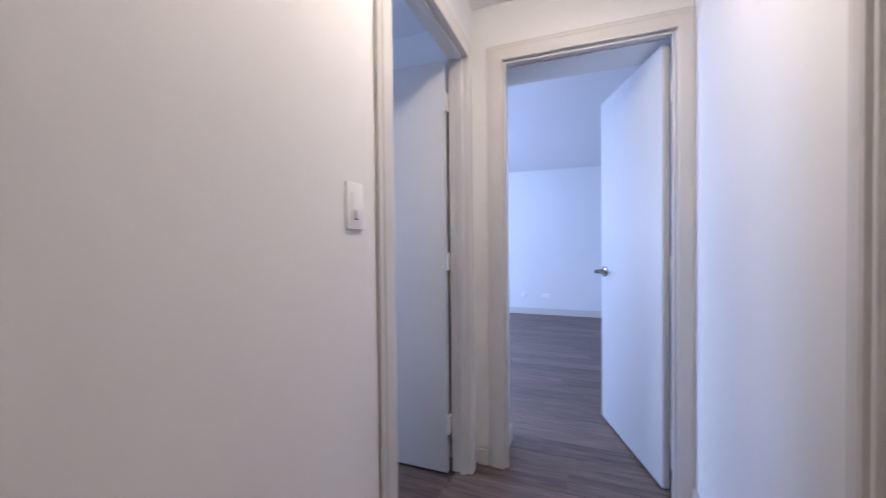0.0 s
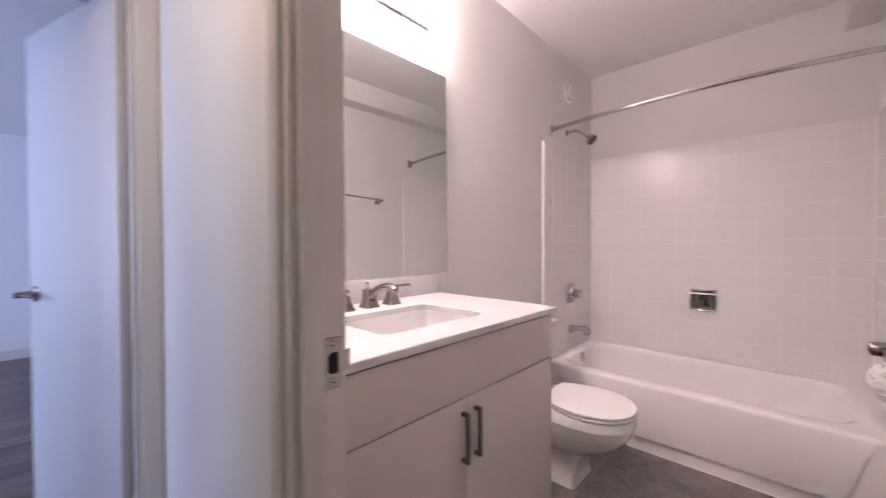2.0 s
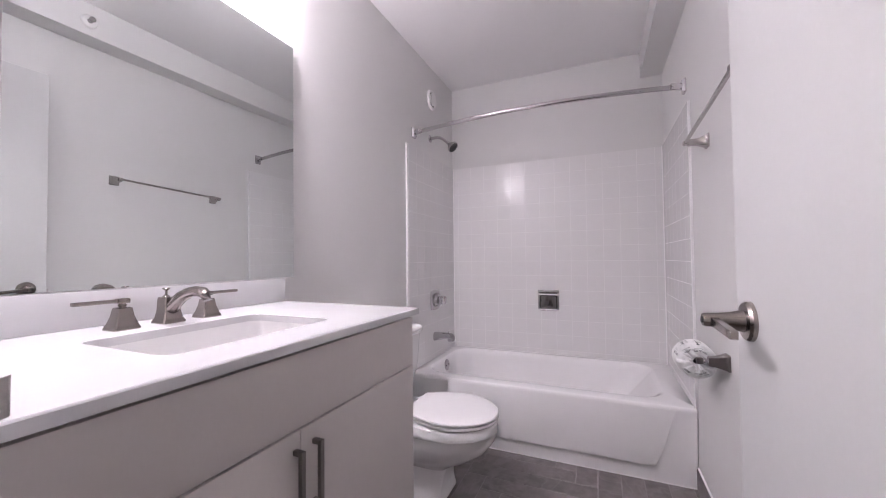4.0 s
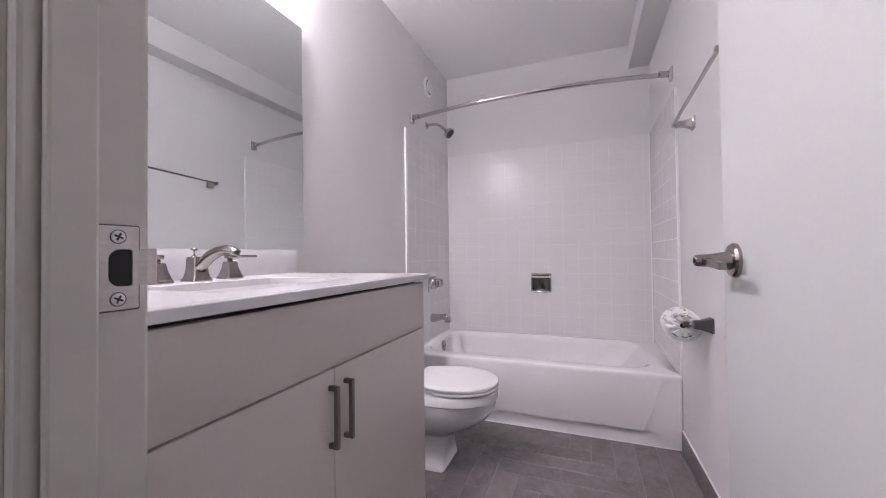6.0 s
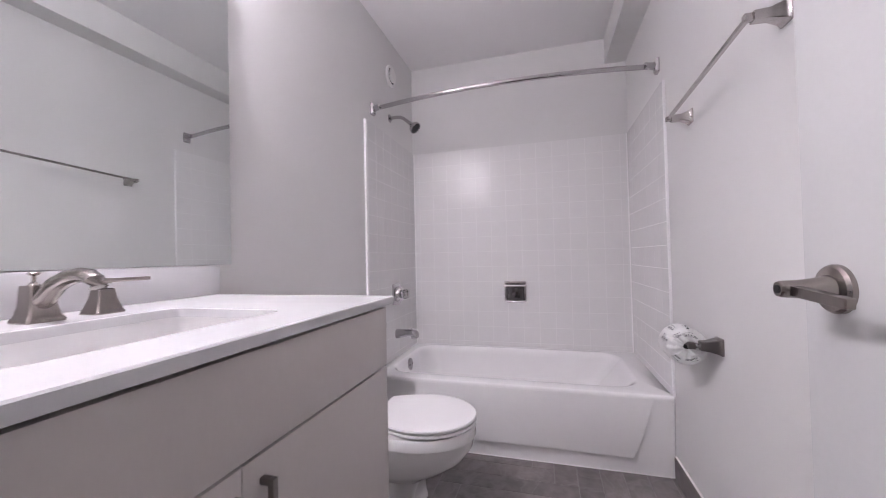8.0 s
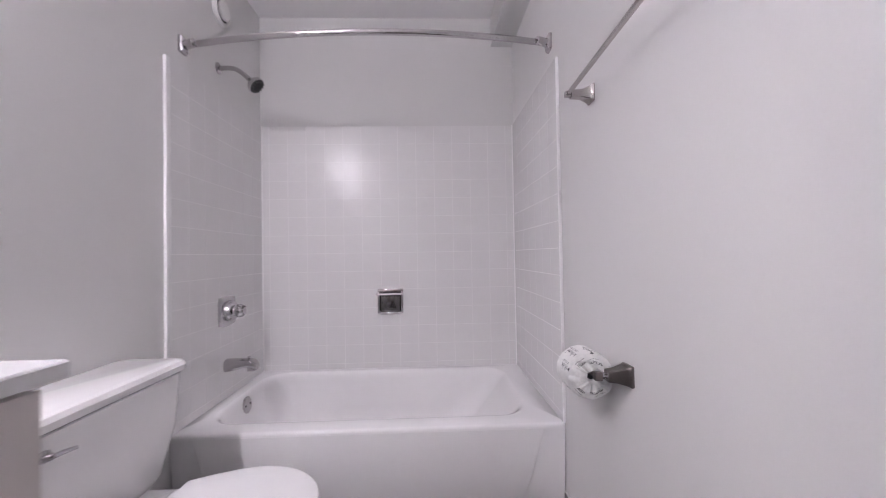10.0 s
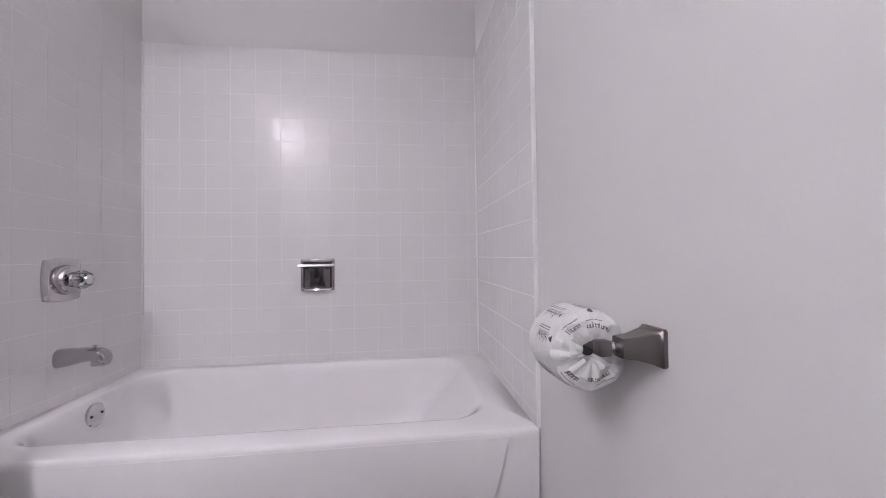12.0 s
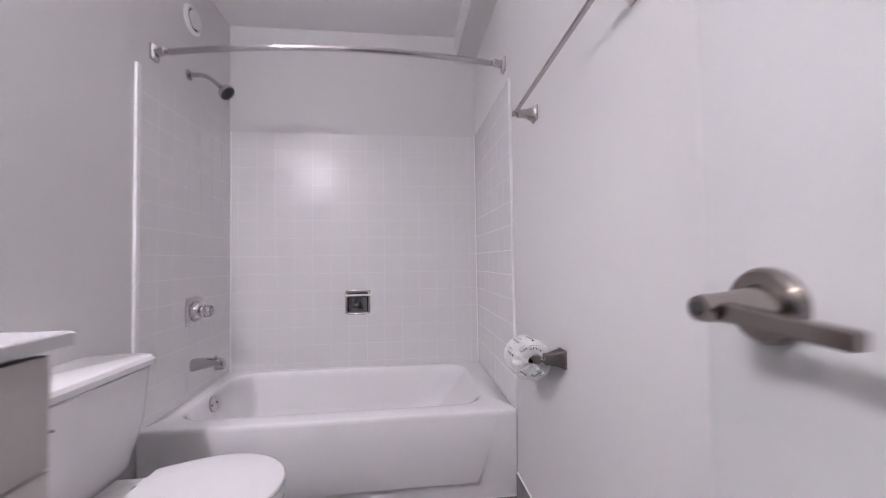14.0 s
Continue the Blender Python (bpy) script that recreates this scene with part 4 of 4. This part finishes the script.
bar_ = part("grab_bar", tube([(XT - 0.030, ya - 0.004, zb - 0.030), (XT - 0.030, yb + 0.004, zb - 0.030)], 0.0065), BRIGHT, sd)
for y in (ya + 0.006, yb - 0.006):
    part("bracket", boxes((XT - 0.030, XT - 0.007, y - 0.004, y + 0.004, zb - 0.035, zb - 0.025), bevel=0.001), CHROME, bar_)

vt = thing("air_vent", (3.185, BY1, 2.19), "round white plastic air vent on the wall", "vent")
part("ring", lathe((3.185, BY1, 2.265), (0, -1, 0), [(0, 0.070), (0.010, 0.070), (0.016, 0.064), (0.017, 0.056), (0.008, 0.052)], cap1=False), PLASTIC, vt)
# black disc in place of a deep opening; its shade is the colour
part("throat", lathe((3.185, BY1 - 0.0005, 2.265), (0, -1, 0), [(0, 0.0525), (0.006, 0.0525)]), BLACK, vt, "shallow throat painted black for its shade")
part("disc", lathe((3.185, BY1 - 0.0066, 2.265), (0, -1, 0), [(0, 0.02), (0.006, 0.043), (0.014, 0.046), (0.020, 0.040), (0.022, 0.0)]), PLASTIC, vt)

spk = thing("sprinkler_head", (1.775, 0.131, 2.36), "white sprinkler head on the boxed beam", "sprinkler")
part("escutcheon", lathe((1.775, 0.131, 2.405), (0, 1, 0), [(0, 0.036), (0.004, 0.036), (0.010, 0.030), (0.011, 0.016)]), PLASTIC, spk)
part("body", lathe((1.775, 0.141, 2.405), (0, 1, 0), [(0, 0.012), (0.014, 0.010), (0.016, 0.006), (0.030, 0.004), (0.031, 0.014), (0.033, 0.014)], seg=16), CHROME, spk)

# towel bar
tb = thing("towel_bar", (2.21, BY0, 1.53), "square brushed nickel towel bar on wall", "towel bar")
BAR_ENDS = ((1.945, 1.596), (2.528, 1.566))     # it hangs a little out of level
for x, z in BAR_ENDS:
    part("post", squared((x, BY0, z), (0, 1, 0), [(0, 0.024, 0.027), (0.004, 0.024, 0.027), (0.007, 0.0215, 0.024), (0.013, 0.019, 0.020), (0.036, 0.0125, 0.0125), (0.068, 0.0115, 0.0115)]), TOWELBAR, tb)
    part("end_block", boxes((x - 0.008, x + 0.008, BY0 + 0.066, BY0 + 0.086, z - 0.009, z + 0.009), bevel=0.002), TOWELBAR, tb)
(xa, za), (xb, zb) = BAR_ENDS
part("bar", squared((xa, BY0 + 0.077, za), (xb - xa, 0, zb - za), [(0, 0.0052, 0.0052), (math.hypot(xb - xa, zb - za), 0.0052, 0.0052)]), TOWELBAR, tb)

# paper holder and wrapped roll
PXC, PZC = 2.347, 0.737
ph = thing("toilet_paper_holder", (PXC, BY0, 0.7), "dark nickel pivoting toilet paper holder", "paper holder")
part("post", squared((PXC, BY0, PZC), (0, 1, 0), [(0, 0.026, 0.028), (0.006, 0.026, 0.028), (0.009, 0.0235, 0.0255), (0.016, 0.021, 0.023), (0.040, 0.0165, 0.0165), (0.060, 0.0145, 0.0145)]), BRONZE, ph)
part("pivot", lathe((PXC, BY0 + 0.060, PZC), (0, 1, 0), [(0, 0.009), (0.004, 0.008), (0.010, 0.010), (0.014, 0.008), (0.016, 0.008)], seg=18), CHROME, ph)
part("arm", boxes((PXC - 0.010, PXC + 0.010, BY0 + 0.075, BY0 + 0.094, PZC - 0.011, PZC + 0.011), (PXC + 0.006, PXC + 0.165, BY0 + 0.079, BY0 + 0.091, PZC - 0.007, PZC + 0.005), bevel=0.0015), BRONZE, ph)
rl = thing("toilet_paper_roll", (PXC + 0.085, 0.085, 0.66), "wrapped toilet paper roll in printed white paper", "toilet paper")
RC, RR = Vector((PXC + 0.026, BY0 + 0.085, PZC - 0.014)), 0.066


def crumple(p, s):
    return 1 + s * noise.noise(p * 42) + s * 0.5 * noise.noise(p * 90)


loops = []
for a, r, s in ((0.022, 0.010, 0.25), (0.012, 0.013, 0.30), (0.003, 0.020, 0.28), (-0.001, 0.030, 0.20), (0.001, 0.042, 0.17), (0.004, 0.053, 0.12), (0.010, 0.062, 0.07), (0.020, RR, 0.035), (0.045, RR, 0.022), (0.075, RR, 0.022), (0.098, RR, 0.035), (0.110, 0.060, 0.08), (0.116, 0.040, 0.15), (0.106, 0.02, 0.1)):
    ring = []
    for k in range(72):
        q = math.tau * k / 72
        p = RC + Vector((a, r * math.cos(q), r * math.sin(q) * 0.97))
        f = crumple(p, s)
        pleat = abs(noise.noise(Vector((math.cos(q) * 2.6, math.sin(q) * 2.6, a * 30)))) + 0.6 * abs(noise.noise(p * 55))
        ring.append(RC + Vector((a + 0.055 * s * noise.noise(p * 70) - 0.05 * min(s, 0.2) * (pleat - 0.25), r * f * math.cos(q), r * f * math.sin(q) * 0.97)))
    loops.append(ring)
bm = rings(loops)
bm.normal_update()
paper_tree = BVHTree.FromBMesh(bm)
part("wrapper", bm, PAPER, rl, sharp=24)


def on_paper(p, d):
    """The point just above the crumpled paper, met from p along d."""
    d = Vector(d).normalized()
    hit = paper_tree.ray_cast(p - d * 0.05, d)[0]
    return hit - d * 0.0007 if hit else p


# solid black cylinder: shade of the hollow is put into its colour
part("core", lathe(RC + Vector((0.016, 0, 0.004)), (1, 0, 0), [(0, 0.0125), (0.080, 0.0125)]), BLACK, rl, "closed black core for the shade inside")


def print_patch(q0, q1, a0, a1):
    """A printed bar that lies on the roll's paper."""
    bm = bmesh.new()
    m = max(2, int(abs(q1 - q0) / 6))
    rows = []
    for k in range(m + 1):
        q = radians(q0 + (q1 - q0) * k / m)
        rows.append([bm.verts.new(on_paper(RC + Vector((a, RR * math.cos(q), RR * 0.97 * math.sin(q))), (0, -math.cos(q), -math.sin(q)))) for a in (a0, a1)])
    for r0, r1 in zip(rows, rows[1:]):
        bm.faces.new((r0[0], r1[0], r1[1], r0[1]))
    return part("print", bm, PRINT, rl, "dark printed bar")


rr = random.Random(4)


def word(base, a, count, tall):
    """A row of heavy letter-sized blocks along the roll, with a stem that stands up here and there."""
    for k in range(count):
        w = rr.choice((0.0026, 0.0048, 0.0054))
        print_patch(base - (tall * 0.45 if rr.random() < 0.25 else 0), base + tall * 0.30, a, a + 0.0012)
        if w > 0.003:
            print_patch(base + tall * 0.30, base + tall * 0.52, a, a + w)
            print_patch(base + tall * 0.52, base + tall, a + w - 0.0013, a + w)
        print_patch(base + tall * 0.30, base + tall, a, a + 0.0013)
        a += w + 0.0017
    return a


for base, a in ((14, 0.024), (52, 0.040), (90, 0.026), (126, 0.040), (160, 0.024), (222, 0.028), (262, 0.038), (312, 0.030)):
    end = word(base, a, 8, 11.0)
    for k in (14.5, 18):
        b_ = a + rr.uniform(0, 0.004)
        while b_ < end:
            w = rr.uniform(0.003, 0.008)
            print_patch(base + k, base + k + 1.2, b_, b_ + w)
            b_ += w + 0.0018
    leaf_ = a - 0.011         # small round mark beside the word
    for k in range(3):
        print_patch(base + 1.5 * k, base + 9 - 1.5 * k, leaf_ + 0.002 * k, leaf_ + 0.002 * k + 0.0019)
for k in range(8):
    print_patch(190, 206, 0.078 + k * 0.0026, 0.0790 + k * 0.0026 + (0.0006 if k % 3 == 0 else 0))


def end_bar(q, rad, hw, hh):
    """A printed bar on the folded end, hw across and hh along the radius."""
    c = RC + Vector((-0.004 if rad < 0.048 else 0.001, rad * math.cos(q), rad * 0.97 * math.sin(q)))
    d1, d2 = Vector((0, -math.sin(q), math.cos(q))), Vector((0.42, math.cos(q), math.sin(q))).normalized()
    bm = bmesh.new()
    bm.faces.new([bm.verts.new(on_paper(c + d1 * x_ + d2 * y_, (1, 0, 0))) for x_, y_ in ((-hw, -hh), (hw, -hh), (hw, hh), (-hw, hh))])
    part("print", bm, PRINT, rl, "dark printed bar")


for q_, n_, rad_ in ((40, 5, 0.049), (78, 8, 0.043), (150, 7, 0.046), (232, 8, 0.042), (300, 5, 0.049)):     # words on the folded end
    q = radians(q_)
    for k in range(n_):
        w = rr.choice((0.0016, 0.0034, 0.0038))
        end_bar(q, rad_ + (0.0012 if w < 0.002 else 0), 0.0006, 0.0042 if w < 0.002 else 0.0029)
        if w > 0.002:
            end_bar(q + w * 0.5 / rad_, rad_ + rr.choice((-0.0024, 0.0024)), w * 0.5, 0.0006)
            end_bar(q + w / rad_, rad_, 0.0006, 0.0029)
        q += (w + 0.0017) / rad_
    for k in range(9):
        end_bar(radians(q_) + k * 0.0034 / (rad_ + 0.009), rad_ + 0.009, 0.0012, 0.0006)

# bathroom skirting of slate tile along the south wall, and wall base
sk = structure("baseboard_bathroom_south", boxes((BX0 + 0.01, TU0 + 0.012, BY0 + 0.0005, BY0 + 0.006, FZ, FZ + 0.10)), SLATEGROUT, "dark grey slate-look tile skirting", "baseboard")
for k in range(6):
    x0 = 1.02 + 0.302 * k
    x1 = min(x0 + 0.2995, TU0 + 0.010)
    if x1 - x0 > 0.03:
        part("tile", boxes((x0, x1, BY0 + 0.004, BY0 + 0.0115, FZ + 0.001, FZ + 0.101), bevel=0.001, seg=1), SLATE, sk)
structure("caulk_tub_foot", boxes((TU0 + 0.0185, TU0 + 0.0265, TV0, TV1, FZ - 0.002, FZ + 0.0035), bevel=0.001), CAULK, "white caulk line along the tub foot", "trim")
structure("caulk_skirting", boxes((BX0 + 0.8, TU0 + 0.01, BY0 + 0.0006, BY0 + 0.009, FZ + 0.1012, FZ + 0.105), bevel=0.001), CAULK, "white caulk line above the skirting", "trim")

# ---- wall tiles round the tub ----
TP, TG = 0.1085, 0.0022
TX0, TTOP = 2.800, 1.843
backer = {}
for nm, wl, spec in (("east", wall_back, (XT - 0.0005, BX1 - 0.0002, BY0 + 0.0005, BY1 - 0.0005, 0.3985, TTOP - 0.001)),):
    part("grout", boxes(spec), GROUT, wl)
part("grout", boxes((TX0, XT, BY1 - 0.0110, BY1 - 0.0002, 0.3985, TTOP - 0.001)), GROUT, wall_left)
part("grout", boxes((TX0 + 0.0170, XT, BY0 + 0.0002, BY0 + 0.0110, 0.3985, TTOP - 0.001)), GROUT, wall_right)


def tile_mesh(w, h):
    """One glazed tile, face towards local +z, with a pillowed edge."""
    lo = -0.004
    loops = [[Vector((x * (w / 2 - g_), y * (h / 2 - g_), z)) for x, y in ((-1, -1), (1, -1), (1, 1), (-1, 1))] for z, g_ in ((lo, 0), (0.0010, 0), (0.0012, 0.0016))]
    return finish("tile", rings(loops, cap0=False), GLAZE, smooth=False)


tile_cache = {}


def lay(parent, origin, u, nrm, a0, a1, z0, z1, shift, tilt):
    """Tiles on a wall between a0 and a1 along u, from the top down."""
    u, nrm = Vector(u), Vector(nrm)
    cols, x = [], a0
    first = shift or TP
    while x < a1 - 0.012:
        w = min(first if x == a0 else TP, a1 - x)
        cols.append((x, w))
        x += w
    rows, z = [], z1
    while z > z0 + 0.012:
        h = min(TP, z - z0)
        rows.append((z - h, h))
        z -= h
    for x, w in cols:
        for zz, h in rows:
            key = (round(w, 4), round(h, 4))
            if key not in tile_cache:
                tile_cache[key] = tile_mesh(w - TG, h - TG)
            ob = new("tile", tile_cache[key])
            ob.parent = parent
            c = Vector(origin) + u * (x + w / 2) + Vector((0, 0, zz + h / 2)) + nrm * random.uniform(-0.0001, 0.0001)
            v = nrm.cross(u)
            rot = Matrix((u, v, nrm)).transposed().to_4x4()
            ob.matrix_basis = Matrix.Translation(c) @ rot @ Euler((random.gauss(0, tilt), random.gauss(0, tilt), 0)).to_matrix().to_4x4()


lay(wall_back, (XT, BY0 + 0.0105, 0), (0, 1, 0), (-1, 0, 0), 0, BY1 - BY0 - 0.021, 0.399, TTOP, 0.045, 0.0020)
lay(wall_left, (TX0, YT, 0), (1, 0, 0), (0, -1, 0), 0.020, XT - TX0, 0.399, TTOP, 0, 0.0007)
lay(wall_right, (TX0, BY0 + 0.0105, 0), (1, 0, 0), (0, 1, 0), 0.020, XT - TX0, 0.399, TTOP, 0, 0.0007)
for yy, d, proud, mat in ((BY1, -1, 0.0118, WALL), (BY0, 1, 0.0113, CAULK)):
    a, b = sorted((yy + d * 0.0005, yy + d * proud))
    structure("tile_trim", boxes((TX0 + (0.012 if d < 0 else 0.0145), TX0 + (0.0185 if d < 0 else 0.0168), a, b, 0.399, TTOP), bevel=0.003, seg=3), mat, "white rounded tile edge trim", "trim")
structure("caulk_corner_north", boxes((XT - 0.008, XT + 0.001, YT - 0.006, YT + 0.001, 0.399, TTOP)), CAULK, "white caulk in the tiled corner", "trim")
structure("caulk_corner_south", boxes((XT - 0.007, XT + 0.001, BY0 + 0.0095, BY0 + 0.0160, 0.399, TTOP)), CAULK, "white caulk in the tiled corner", "trim")

# ---- herringbone floor tiles ----
HW, HN, JG = 0.1025, 6, 0.003
slate_cache = {}


def slab(parent, cache, x0, x1, y0, y1, material, nm, top=0.0, thick=0.006, bev=0.0012):
    key = (round(x1 - x0, 4), round(y1 - y0, 4))
    if key not in cache:
        w, h = x1 - x0, y1 - y0
        loops = [[Vector((x * (w / 2 - g_), y * (h / 2 - g_), z)) for x, y in ((-1, -1), (1, -1), (1, 1), (-1, 1))] for z, g_ in ((-thick, 0), (-bev, 0), (0, bev))]
        cache[key] = finish(nm, rings(loops, cap0=False), material)
    ob = new(nm, cache[key])
    ob.parent = parent
    ob.matrix_basis = Matrix.Translation(((x0 + x1) / 2, (y0 + y1) / 2, top))
    return ob


def clipped(x0, x1, y0, y1, lim):
    x0, x1, y0, y1 = max(x0, lim[0]), min(x1, lim[1]), max(y0, lim[2]), min(y1, lim[3])
    return (x0, x1, y0, y1) if x1 - x0 > 0.012 and y1 - y0 > 0.012 else None


LIM = (BX0 - 0.03, TU0 + 0.03, BY0 + 0.001, BY1)
ORX, ORY = 2.669, 0.4325
for p in range(-45, 46):
    for q in range(-12, 13):
        bx, by = ORX + (p - HN * q) * HW, ORY + (p + HN * q) * HW
        for r_ in ((bx, bx + HN * HW, by, by + HW), (bx, bx + HW, by + HW, by + HW + HN * HW)):
            c = clipped(*r_, LIM)
            if c:
                slab(floor_bath, slate_cache, c[0] + JG / 2, c[1] - JG / 2, c[2] + JG / 2, c[3] - JG / 2, SLATE, "tile", FZ + random.uniform(-0.0004, 0.0002))

# ---- vinyl planks ----
PW, PL = 0.15, 1.22
plank_cache = {}
for floor_, lim in ((floor_hall, (SX1, BX0 - 0.03, HY0, HY1)), (floor_bed, (RX0, RX1, HY1, RY1))):
    row = 0
    y = HY0
    while y < lim[3]:
        x = -4.6 + (row * 0.437 % 1.0) * PL
        while x < lim[1]:
            c = clipped(x, x + PL, y, y + PW, lim)
            if c:
                slab(floor_, plank_cache, c[0] + 0.0004, c[1] - 0.0004, c[2] + 0.0004, c[3] - 0.0004, PLANK, "plank", random.uniform(-0.0002, 0.0002), 0.005, 0.001)
            x += PL
        y += PW
        row += 1
